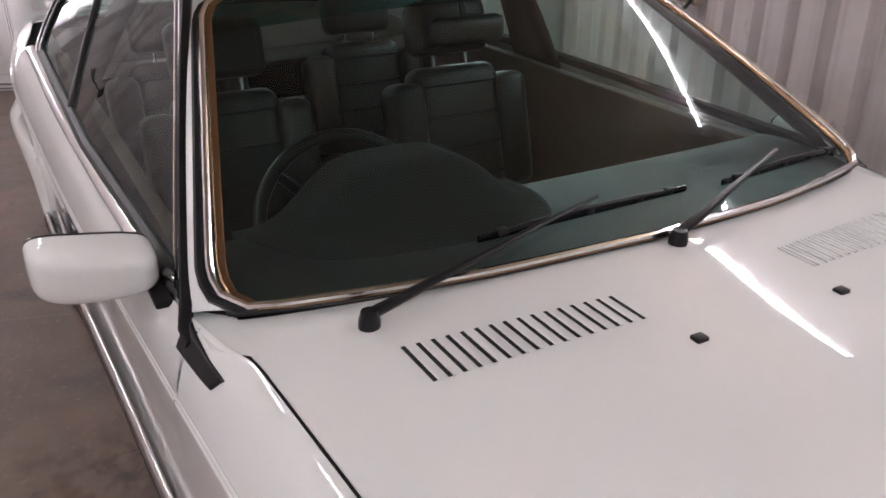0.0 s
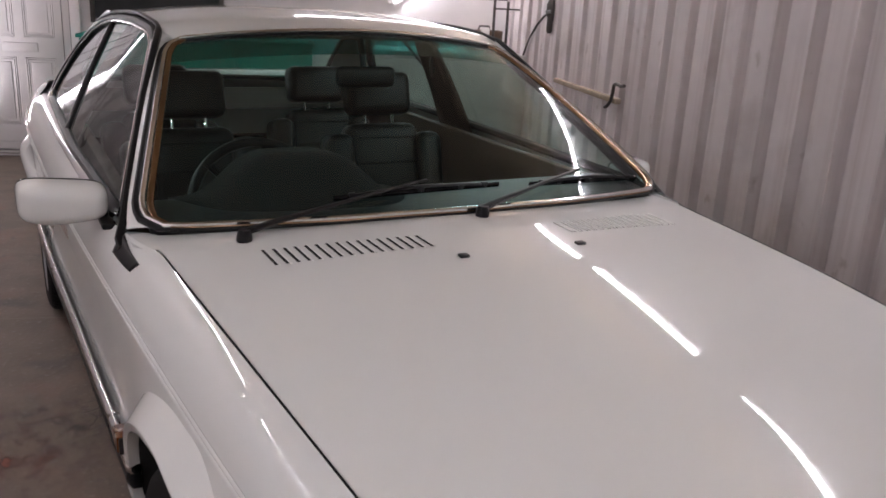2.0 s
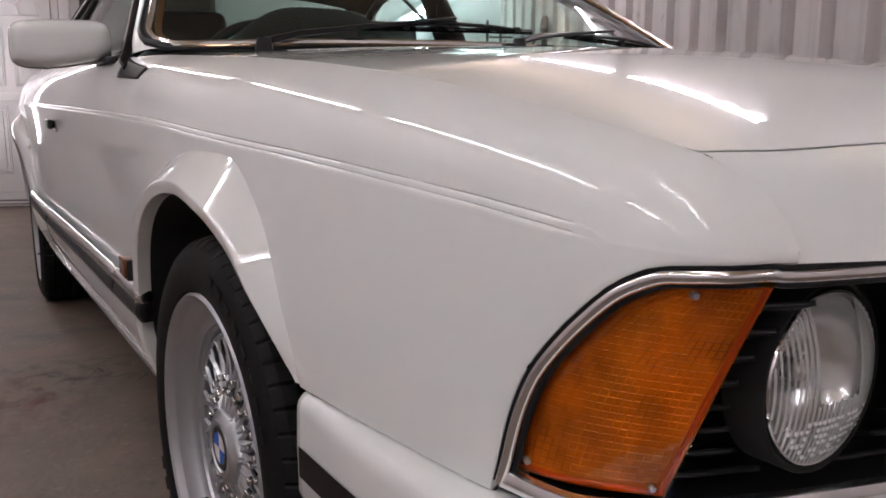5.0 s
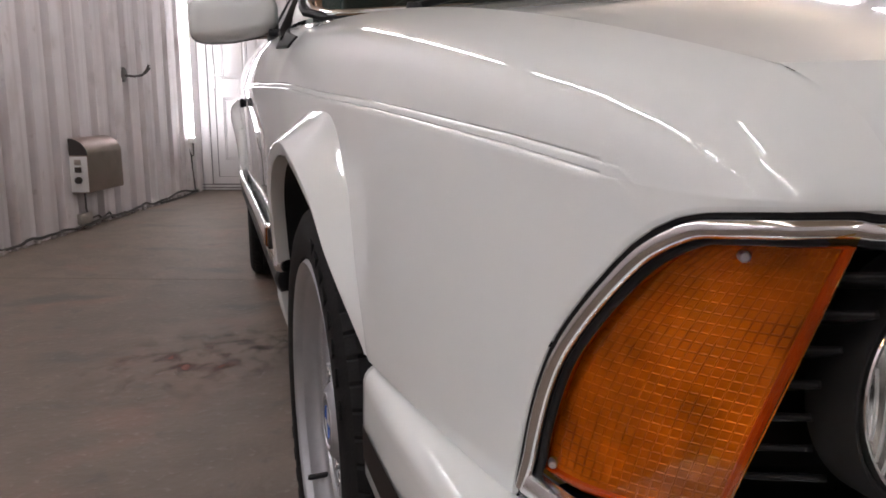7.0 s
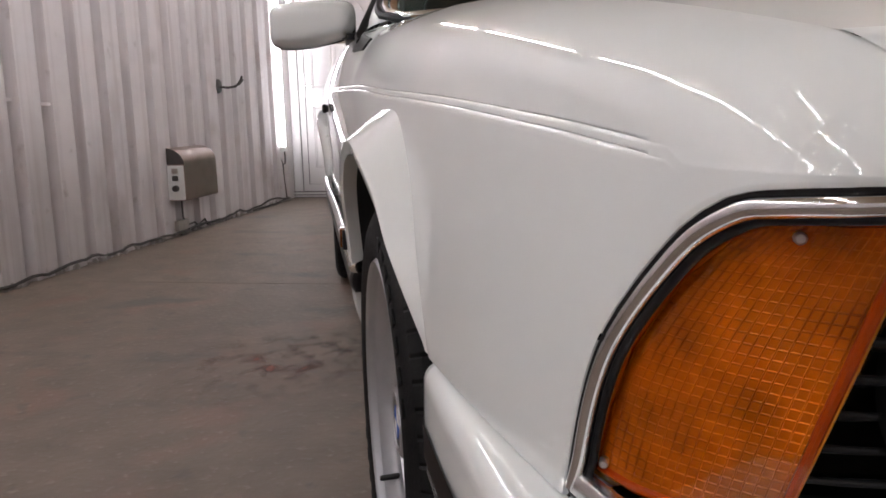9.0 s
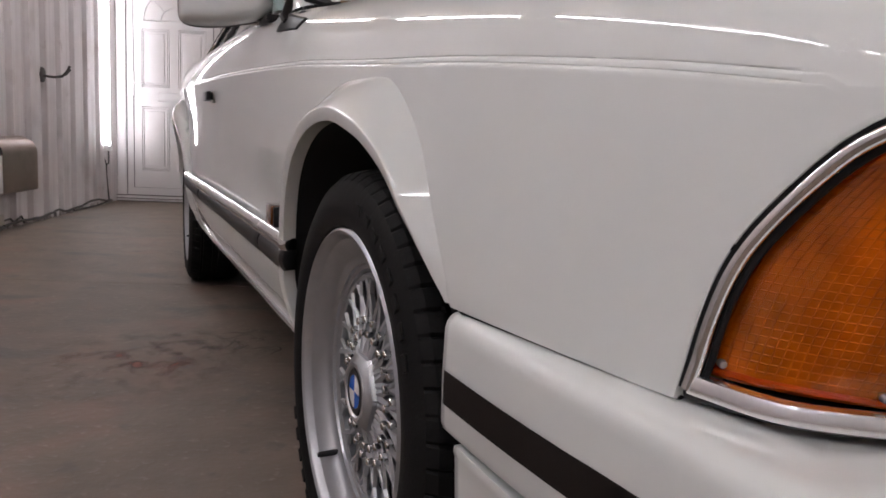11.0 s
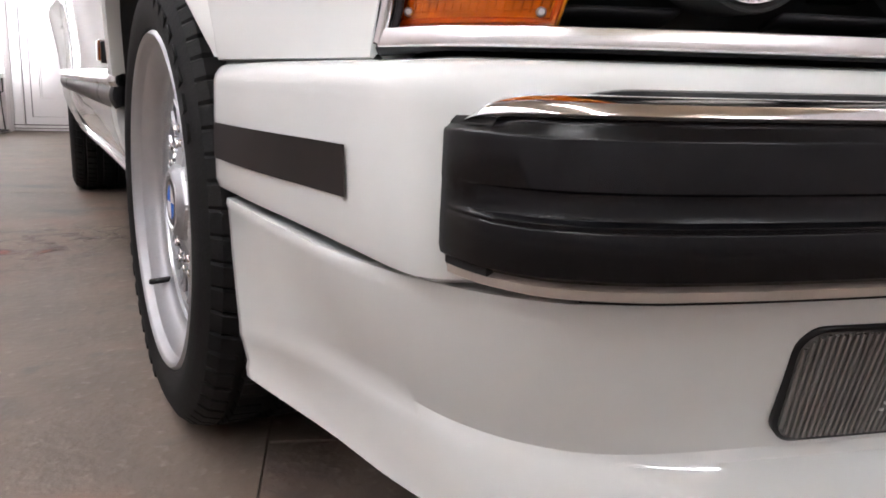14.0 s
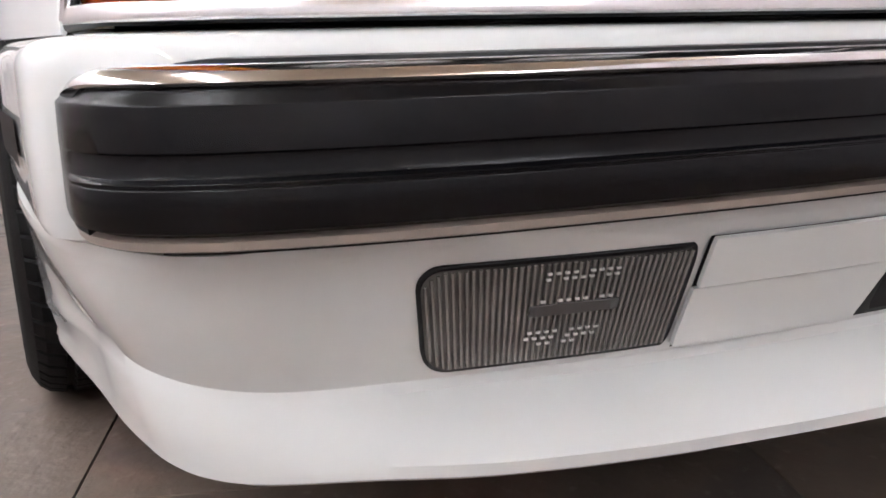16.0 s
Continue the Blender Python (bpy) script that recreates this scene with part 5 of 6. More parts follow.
for a, b in ((0.337, DOOR_F - 0.004), (DOOR_F + 0.004, DOOR_R - 0.004), (DOOR_R + 0.004, 2.262)):
    for ob in both("side_strip_rubber", lambda: strip(0.436, 0.470, 0.020, a, b), BLACK_TRIM, label="black rubber side strip"):
        thicken(ob, 0.01)
    for ob in both("side_strip_chrome", lambda: strip(0.4695, 0.489, 0.021, a, b), CHROME, label="chrome side strip"):
        thicken(ob, 0.01)


def sill_trim():
    bm = bmesh.new()
    tube(bm, [(-(side_x(0.385 + 1.87 * k / 30, 0.30) + 0.006), 0.385 + 1.87 * k / 30, 0.296) for k in range(31)], 0.008, 8)
    return bm


both("sill_trim", sill_trim, CHROME, label="bright sill strip")


def side_marker():
    bm = bmesh.new()
    x = side_x(0.37, 0.525) - flare(0.37, 0.525)
    box(bm, (-x - 0.038, 0.3475, 0.507), (-x + 0.004, 0.410, 0.544), 0.003)
    return bm


def marker_lens():
    bm = bmesh.new()
    x = side_x(0.37, 0.525) - flare(0.37, 0.525)
    box(bm, (-x - 0.0425, 0.352, 0.511), (-x - 0.014, 0.414, 0.5455), 0.003)
    return bm


for s, ob in zip((-1, 1), both("side_marker", side_marker, BLACK_TRIM, label="small amber side repeater lamp")):
    bm = marker_lens()
    if s > 0:
        mirrored(bm)
    part("lens", bm, MARKER, ob, "dark amber plastic lens")


def handle():
    bm = bmesh.new()
    x = side_x(1.42, 0.758)
    box(bm, (-x - 0.022, 1.36, 0.745), (-x - 0.008, 1.50, 0.772), 0.006)
    box(bm, (-x - 0.012, 1.37, 0.748), (-x + 0.01, 1.385, 0.768), 0.002)
    box(bm, (-x - 0.012, 1.475, 0.748), (-x + 0.01, 1.49, 0.768), 0.002)
    return bm


def handle_plate():
    bm = bmesh.new()
    x = side_x(1.42, 0.758)
    box(bm, (-x - 0.003, 1.345, 0.738), (-x + 0.012, 1.515, 0.779), 0.004)
    return bm


for s, d in zip((-1, 1), doors):
    for name, fn, mat, lab in (("door_handle", handle, BLACK_TRIM, "black pull handle"), ("handle_recess", handle_plate, SATIN, "")):
        bm = fn()
        if s > 0:
            mirrored(bm)
        part(name, bm, mat, d, lab)


# door mirrors
def mirror_outline(a, k=1.0):
    c, s = math.cos(a), math.sin(a)
    x = -0.871 + 0.095 * k * math.copysign(abs(c) ** 0.42, c)
    z = 0.940 + 0.049 * k * math.copysign(abs(s) ** 0.42, s)
    if x > -0.883 and s < 0:
        z += 0.014 * (x + 0.883) / 0.08
    return x, z


def mirror_back(x):
    """The housing is swept back towards its outer end."""
    return 0.4 * (-0.80 - x)


def mirror_body():
    """A boxy housing, rounded towards the front and open at the back."""
    bm = bmesh.new()

    def at(u, v):
        t = v * math.pi / 2
        x, z = mirror_outline(math.tau * u, max(math.sin(t), 0.0) ** 0.45)
        return (x, 0.775 - 0.09 * max(math.cos(t), 0.0) ** 0.6 + mirror_back(x), z)
    sheet(bm, at, 64, 0, vs=[(k / 24) ** 2.6 if k else 0.0 for k in range(25)])
    bmesh.ops.remove_doubles(bm, verts=bm.verts, dist=2e-4)
    bmesh.ops.recalc_face_normals(bm, faces=bm.faces)
    return bm


def mirror_rim():
    bm = bmesh.new()
    pts = []
    for k in range(48):
        x, z = mirror_outline(math.tau * k / 48, 0.972)
        pts.append((x, 0.777 + mirror_back(x), z))
    tube(bm, pts, 0.0038, 6, closed=True)
    return bm


def mirror_glass():
    bm = bmesh.new()
    box(bm, (-0.09, -0.002, -0.042), (0.09, 0.002, 0.042), 0.001, pose(-0.871, 0.812, 0.941, 0, 0, -21.8))
    return bm


def mirror_arm():
    bm = bmesh.new()
    box(bm, (-0.815, 0.735, 0.906), (-0.776, 0.795, 0.956), 0.008)
    box(bm, (-0.80, 0.665, 0.897), (-0.772, 0.83, 0.912), 0.004)
    return bm


for s, ob in zip((-1, 1), both("door_mirror", mirror_body, PAINT, label="white boxy door mirror")):
    for name, fn, mat, lab in (("mirror_rim", mirror_rim, BLACK_TRIM, ""), ("mirror_glass", mirror_glass, CHROME, "mirror glass"), ("mirror_arm", mirror_arm, BLACK_TRIM, "black mirror foot")):
        bm = fn()
        if s > 0:
            mirrored(bm)
        part(name, bm, mat, ob, lab)
    if s > 0:
        ob.location = (0, 0.09, -0.045)

# hood vents: black slits laid on the panel paint the slots' dark openings
vents = []
for s in (-1, 1):
    grid = new("hood_vent")
    grid.parent = car
    tagged(grid, "row of slanted air slots in the hood")
    for k in range(16):
        bm = bmesh.new()
        x0 = s * (0.522 - 0.0223 * k) if s < 0 else 0.188 + 0.0223 * k
        def slit(u, v, x0=x0):
            k = (abs(x0) - 0.19) / 0.33
            y = (0.241 + 0.025 * k) * (1 - v) + (0.317 + 0.041 * k) * v
            x = x0 + (u - 0.5) * 0.0068 + 0.004 * (1 - v)
            return (x, y, hood_z(x, y) + 0.0012)
        sheet(bm, slit, 1, 4)
        part("slot", bm, BLACK_VOID, grid)
        bm = bmesh.new()
        tube(bm, [Vector(slit(1 if s < 0 else 0, v)) + Vector((0.0024 if s < 0 else -0.0012, 0, -0.0008)) for v in (0, 0.25, 0.5, 0.75, 1)], 0.0022 if s < 0 else 0.0034, 5)
        part("slot_lip", bm, PAINT, grid)
    nz = new("washer_jet")
    nz.parent = car
    bm = bmesh.new()
    x = s * 0.150
    box(bm, (x - 0.011, 0.154, hood_z(x, 0.163) - 0.004), (x + 0.011, 0.173, hood_z(x, 0.163) + 0.006), 0.003)
    part("jet_body", bm, BLACK_TRIM, nz, "black washer jet")


# wipers
def wiper(name, pivot, elbow, tip_a, tip_b):
    w = new(name)
    w.parent = car
    tagged(w, "black windscreen wiper lying on the glass")
    p, e, a, b = (Vector(v) for v in (pivot, elbow, tip_a, tip_b))
    bm = bmesh.new()
    tube(bm, [p + Vector((0, 0, -0.02)), p + Vector((0, -0.002, 0.004)), p + Vector((0, -0.003, 0.02))], [0.017, 0.017, 0.013], 14)
    part("pivot", bm, BLACK_TRIM, w)
    bm = bmesh.new()
    d = e - p
    tube(bm, [p + Vector((0, 0, 0.012)), p + d * 0.15 + UP * 0.022, p + d * 0.55 + UP * 0.022, e + UP * 0.018], [0.012, 0.010, 0.0065, 0.005], 8, flat=0.7)
    part("arm", bm, BLACK_TRIM, w)
    bm = bmesh.new()
    m = a.lerp(b, 0.5)
    tube(bm, [a.lerp(b, 0.1) + UP * 0.006, a.lerp(b, 0.25) + UP * 0.013, m + UP * 0.018, a.lerp(b, 0.75) + UP * 0.013, a.lerp(b, 0.9) + UP * 0.006], 0.0045, 6)
    for k in (0.1, 0.25, 0.5, 0.75, 0.9):
        c = a.lerp(b, k) + UP * 0.008
        box(bm, c - Vector((0.008, 0.006, 0.006)), c + Vector((0.008, 0.006, 0.006)), 0.002)
    part("blade_holder", bm, BLACK_TRIM, w)
    bm = bmesh.new()
    tube(bm, [a.lerp(b, k / 8) + UP * 0.003 for k in range(9)], 0.0042, 6, flat=1.6)
    part("blade", bm, BLACK_RUBBER, w)
    return w


def on_screen(x, up, lift=0.004):
    xb = x / (0.737 - 0.191 * up)
    return screen_point(xb, up) + UP * lift


wiper("wiper", (-0.540, 0.432, 0.924), on_screen(-0.07, 0.11), on_screen(-0.31, 0.075), on_screen(0.135, 0.09))
wiper("wiper", (0.035, 0.408, 0.942), on_screen(0.42, 0.115), on_screen(0.23, 0.08), on_screen(0.65, 0.062))

# ---- cabin ----
def cushion(bm, lo, hi, bevel=0.05, m=None):
    return box(bm, lo, hi, bevel, m, 4)


def seat(x, y, lift=0.0):
    st = new("seat")
    st.parent = car
    tagged(st, "black leather car seat with a headrest")
    lean = Matrix.Translation((x, y, 0.50 + lift)) @ Matrix.Rotation(radians(-14), 4, "X")
    bm = bmesh.new()
    cushion(bm, (-0.24, -0.55, -0.14), (0.24, 0.02, 0.0), 0.05, Matrix.Translation((x, y, 0.52 + lift)))
    part("seat_cushion", bm, LEATHER, st)
    bm = bmesh.new()
    cushion(bm, (-0.155, -0.06, 0.0), (0.155, 0.07, 0.44), 0.045, lean)
    for s in (-1, 1):
        cushion(bm, (s * 0.19 - 0.055, -0.09, 0.02), (s * 0.19 + 0.055, 0.06, 0.40), 0.04, lean)
    part("backrest", bm, LEATHER, st)
    bm = bmesh.new()
    for k in range(4):
        tube(bm, [lean @ Vector((-0.13 + 0.26 * j / 6, -0.062, 0.08 + 0.1 * k)) for j in range(7)], 0.004, 5)
    part("seam", bm, BLACK_VOID, st)
    bm = bmesh.new()
    cushion(bm, (-0.135, -0.05, 0.475), (0.135, 0.06, 0.645), 0.035, lean)
    part("headrest", bm, LEATHER, st)
    bm = bmesh.new()
    for s in (-1, 1):
        tube(bm, [lean @ Vector((s * 0.06, 0, 0.42)), lean @ Vector((s * 0.06, 0, 0.49))], 0.006, 8)
    part("headrest_post", bm, CHROME, st)
    return st


for x in (-0.375, 0.375):
    seat(x, 1.72)
    seat(x * 0.97, 2.44, -0.05)
bm = bmesh.new()
sheet(bm, lambda u, v: ((2 * u - 1) * 0.70, 2.56 + 0.66 * v, 0.885 + 0.02 * v), 8, 4)
part("parcel_shelf", bm, CARPET, car, "dark parcel shelf")


DASH = material("dark grey padded dashboard skin", (0.024, 0.025, 0.027), rough=0.45, grain=0.2, scale=40, bump=0.2, bump_scale=300)


def dash():
    bm = bmesh.new()

    def at(u, v):
        x = (2 * u - 1) * 0.71
        y0 = screen_low(min(abs(x), 0.72)) + 0.02
        y = y0 + (0.86 - y0) * v
        z = 0.915 + 0.012 * math.sin(math.pi * v) - 0.30 * max(v - 0.9, 0) * 10 * (1 if v > 0.9 else 0)
        return (x, y, z)
    sheet(bm, at, 50, 24)
    return bm


thicken(part("dashboard", dash(), DASH, car, "dark padded dashboard"), 0.01)


def binnacle():
    """The instrument hood in front of the steering wheel."""
    bm = bmesh.new()

    def at(u, v):
        x = -0.62 + 0.60 * u
        y0 = screen_low(min(abs(x), 0.72)) + 0.06
        y = y0 + (0.872 - y0) * v
        hump = 0.118 * math.exp(-((x + 0.31) / 0.19) ** 4) * smooth((v - 0.2) * 2.1)
        return (x, y, 0.913 + 0.012 * math.sin(math.pi * v) + hump)
    sheet(bm, at, 36, 20)
    return bm


thicken(part("binnacle", binnacle(), BLACK_VOID, car, "matt black instrument hood"), 0.012)


def wheel_rim():
    bm = bmesh.new()
    m = Matrix.Translation((-0.36, 0.93, 0.85)) @ Matrix.Rotation(radians(64), 4, "X")
    tube(bm, [m @ Vector((0.19 * math.cos(math.tau * k / 40), 0.19 * math.sin(math.tau * k / 40), 0)) for k in range(40)], 0.014, 10, closed=True)
    for a in (0, 90, 180, 270):
        c, s = math.cos(radians(a + 45)), math.sin(radians(a + 45))
        tube(bm, [m @ Vector((0.05 * c, 0.05 * s, -0.02)), m @ Vector((0.18 * c, 0.18 * s, 0))], 0.012, 8)
    tube(bm, [m @ Vector((0, 0, -0.12)), m @ Vector((0, 0, -0.01)), m @ Vector((0, 0, 0.005))], [0.04, 0.06, 0.05], 20)
    return bm


part("steering_wheel", wheel_rim(), BLACK_TRIM, car, "black four-spoke steering wheel")
bm = bmesh.new()
box(bm, (-0.095, 1.06, 1.163), (0.095, 1.095, 1.225), 0.02, None, 3)
tube(bm, [(0, 1.09, 1.21), (0, 1.11, 1.26), (0, 1.13, 1.30)], 0.01, 8)
part("rear_view_mirror", bm, LEATHER, car, "black rear-view mirror")
for s in (-1, 1):
    bm = bmesh.new()
    box(bm, (s * 0.71 - 0.02, 0.48, 0.34), (s * 0.71 + 0.02, 2.75, 0.905), 0.012)
    part("door_lining", bm, WOODTRIM, car, "brown door lining")
    if s > 0:
        bm = bmesh.new()
        tube(bm, [(0.60, 1.78, 1.25), (0.585, 1.80, 1.18), (0.60, 1.82, 1.12), (0.615, 1.83, 1.18), (0.605, 1.80, 1.25)], 0.008, 6)
        part("grab_strap", bm, LEATHER, car, "black hanging belt loop")
    bm = bmesh.new()

    def post(u, v, s=s):
        z = 0.88 + 0.40 * v
        y = 1.775 - 0.03 * v + u * (0.27 - 0.12 * v)
        return (s * (glass_x(z, y) - 0.025), y, z)
    sheet(bm, post, 4, 10)
    thicken(part("inner_pillar", bm, CARPET, car, "dark brown inner pillar"), 0.02, 0)
bm = bmesh.new()
box(bm, (-0.70, 0.86, 0.36), (0.70, 2.7, 0.40), 0)
part("cabin_floor", bm, CARPET, car)
bm = bmesh.new()
box(bm, (-0.11, 0.75, 0.38), (0.11, 1.9, 0.62), 0.03)
part("centre_console", bm, LEATHER, car)

# ---- things in the room ----
def in_room(name, label, category, a, b, z=0.0, turn=0.0, group=""):
    """An Empty in the room's frame: local x across the room, y along it."""
    ob = new(name)
    ob.matrix_basis = Matrix.Translation(room(a, b, z)) @ pose(0, 0, 0, 0, 0, AIM + turn)
    return tagged(ob, label, category, group)


# the white panelled door in the back wall
door = new("door_1")
door.matrix_basis = Matrix.Translation(room(BACK, 0.065)) @ pose(0, 0, 0, 0, 0, AIM)
tagged(door, "closed white plastic panelled door in a white frame", "door", kind="structure")
DW, DH = 0.915, 1.935
for lo, hi in (((0, -0.05, 0), (0.075, -0.002, DH)), ((DW - 0.075, -0.05, 0), (DW, -0.002, DH)), ((0.075, -0.05, DH - 0.075), (DW - 0.075, -0.002, DH)), ((0.075, -0.07, 0), (DW - 0.075, -0.002, 0.05))):
    bm = bmesh.new()
    box(bm, lo, hi, 0.008)
    part("door_frame", bm, DOORWHITE, door)
bm = bmesh.new()
box(bm, (0.08, -0.036, 0.055), (DW - 0.08, -0.003, DH - 0.08), 0.004)
leaf = part("door_leaf", bm, DOORWHITE, door)


for pts in (((0.078, 0.053), (0.078, DH - 0.078), (DW - 0.078, DH - 0.078), (DW - 0.078, 0.053)), ((0.135, 0.115), (0.135, DH - 0.135), (DW - 0.135, DH - 0.135), (DW - 0.135, 0.115))):
    bm = bmesh.new()
    tube(bm, [(x, -0.0375, z) for x, z in pts], 0.0035, 6, closed=True)
    part("door_seal", bm, SEAM, leaf, "thin grey joint round the door leaf")
for z, d in ((0.052, 0.071), (0.025, 0.073), (0.003, 0.074)):
    bm = bmesh.new()
    tube(bm, [(0.0, -d, z), (DW, -d, z)], 0.004, 6)
    part("sill_joint", bm, SEAM, door, "dusty joint across the door sill")


def raised_panel(x0, x1, z0, z1):
    bm = bmesh.new()
    for k in range(2):
        d = 0.014 * k
        tube(bm, [(x0 + d, -0.037, z0 + d), (x1 - d, -0.037, z0 + d), (x1 - d, -0.037, z1 - d), (x0 + d, -0.037, z1 - d)], 0.006, 6, closed=True)
    box(bm, (x0 + 0.035, -0.043, z0 + 0.035), (x1 - 0.035, -0.030, z1 - 0.035), 0.006)
    return bm


for x0, x1 in ((0.20, 0.42), (0.495, 0.715)):
    for z0, z1 in ((0.26, 0.78), (0.94, 1.40)):
        part("door_panel", raised_panel(x0, x1, z0, z1), DOORWHITE, leaf)
bm = bmesh.new()
for r in (0.10, 0.24):
    tube(bm, [(0.4575 + r * math.cos(math.pi * k / 16), -0.037, 1.47 + r * math.sin(math.pi * k / 16)) for k in range(17)], 0.006, 6)
for k in range(5):
    a = math.pi * k / 4
    tube(bm, [(0.4575 + 0.1 * math.cos(a), -0.037, 1.47 + 0.1 * math.sin(a)), (0.4575 + 0.24 * math.cos(a), -0.037, 1.47 + 0.24 * math.sin(a))], 0.006, 6)
tube(bm, [(0.2175, -0.037, 1.47), (0.6975, -0.037, 1.47)], 0.006, 6)
part("fan_moulding", bm, DOORWHITE, leaf)
bm = bmesh.new()
box(bm, (0.33, -0.046, 0.825), (0.59, -0.030, 0.895), 0.006)
part("letter_plate", bm, DOORWHITE, leaf)
bm = bmesh.new()
box(bm, (0.115, -0.048, 0.86), (0.145, -0.034, 1.06), 0.005)
tube(bm, [(0.13, -0.045, 0.965), (0.13, -0.085, 0.965), (0.145, -0.09, 0.965), (0.235, -0.088, 0.962)], 0.008, 8)
part("door_handle", bm, LAMPWHITE, leaf)

# upright tube lamp by the door, with its cable
lamp = tube_lamp(1.5, TUBE_DIM)
lamp.matrix_basis = (Matrix.Translation(room(BACK - 0.33, 0.04, 1.19)) @ pose(0, 0, 0, 0, 0, AIM + 90) @ pose(0, 0, 0, 0, 90, 0))
cable = in_room("lamp_cable", "grey cable hanging in a loop below the lamp", "cable", BACK - 0.33, 0.05)
bm = bmesh.new()
tube(bm, [(0, 0, 0.44), (0.005, 0.0, 0.36), (0.015, 0.02, 0.31), (0.02, 0.06, 0.315), (0.015, 0.08, 0.36), (0.01, 0.085, 0.46), (0.0, 0.085, 1.2), (0.0, 0.085, 1.9)], 0.006, 8)
tube(bm, [(0.015, 0.02, 0.31), (0.01, 0.04, 0.2), (0.012, 0.06, 0.1), (0.03, 0.03, 0.02), (0.05, -0.3, 0.012), (0.03, -0.7, 0.012)], 0.006, 8)
part("cord", bm, IRON, cable)

# steel heater on the left wall
heater = in_room("wall_heater", "brushed steel wall heater with a curved top and knobs", "heater", 1.60, 0.05, 0.225)
prof = [(0.0, 0.0), (0.112, 0.0), (0.12, 0.008), (0.12, 0.225)] + [(0.12 * math.cos(radians(a)), 0.225 + 0.10 * math.sin(radians(a))) for a in range(8, 91, 8)]


def heater_slice(y0, y1, lo=0):
    bm = bmesh.new()
    rows = [[bm.verts.new((x, y, z)) for x, z in prof[lo:] + ([(0.0, prof[lo][1])] if lo else [])] for y in (y0, y1)]
    n = len(rows[0])
    for j in range(n):
        bm.faces.new((rows[0][j], rows[0][(j + 1) % n], rows[1][(j + 1) % n], rows[1][j]))
    bm.faces.new(rows[1])
    bm.faces.new(rows[0][::-1])
    bmesh.ops.recalc_face_normals(bm, faces=bm.faces)
    return bm


part("heater_body", heater_slice(0.0, 0.45), HEATERBROWN, heater, smooth=False)
part("end_grille", heater_slice(-0.006, -0.0005, 3), IRON, heater, "dark slotted end of the top", smooth=False)
bm = bmesh.new()
box(bm, (0.004, -0.006, 0.006), (0.116, -0.0005, 0.218), 0.002)
panel = part("control_panel", bm, LAMPWHITE, heater, "pale control panel")
for z in (0.185, 0.14):
    bm = bmesh.new()
    box(bm, (0.04, -0.014, z - 0.016), (0.08, -0.006, z + 0.016), 0.003)
    part("switch", bm, STEELBOX if z > 0.15 else IRON, panel)
bm = bmesh.new()
tube(bm, [(0.06, -0.005, 0.078), (0.06, -0.025, 0.078), (0.06, -0.029, 0.078)], [0.021, 0.019, 0.013], 16)
part("knob", bm, IRON, panel, "dark round knob")
lead = in_room("heater_lead", "grey cable from the heater to a socket near the floor", "cable", 1.70, 0.055)
bm = bmesh.new()
tube(bm, [(0.03, 0.0, 0.228), (0.03, 0.0, 0.12), (0.02, 0.03, 0.09), (0.03, -0.06, 0.075), (0.02, 0.02, 0.05), (0.04, 0.07, 0.02), (0.05, -0.08, 0.012)], 0.006, 8)
tube(bm, [(0.02, 0.02, 0.05), (0.03, 0.15, 0.06), (0.02, 0.22, 0.03), (0.03, 0.3, 0.06), (0.02, 0.36, 0.015)], 0.006, 8)
part("cord", bm, IRON, lead)
bm = bmesh.new()
box(bm, (0.0, -0.07, 0.03), (0.035, 0.07, 0.095), 0.006)
part("socket_box", bm, STEELBOX, lead)

hook = in_room("wall_hook", "dark iron coat hook on a round plate", "hook", 2.42, 0.05, 0.938)
bm = bmesh.new()
spin(bm, [(0.0, 0.05), (0.012, 0.048), (0.016, 0.03), (0.017, 0.0)], 24, "x")
part("plate", bm, IRON, hook)
bm = bmesh.new()
tube(bm, [(0.01, 0, -0.005), (0.07, 0.02, -0.012), (0.12, 0.035, -0.005), (0.15, 0.045, 0.03), (0.165, 0.05, 0.065)], 0.008, 8)
part("prong", bm, IRON, hook)
bm = bmesh.new()
tube(bm, [(0.09, 0.025, -0.010), (0.13, 0.075, 0.01), (0.15, 0.10, 0.045)], 0.007, 8)
part("prong", bm, IRON, hook)
for a, z in ((0.21, 0.843), (0.51, 0.823)):
    br = in_room("wall_bracket", "small dusty steel bracket on the wall", "bracket", a, 0.02, z, group="brackets on the left wall")
    bm = bmesh.new()
    box(bm, (0.0, -0.05, -0.012), (0.03, 0.05, 0.004), 0.003)
    part("bracket_plate", bm, WALL, br)

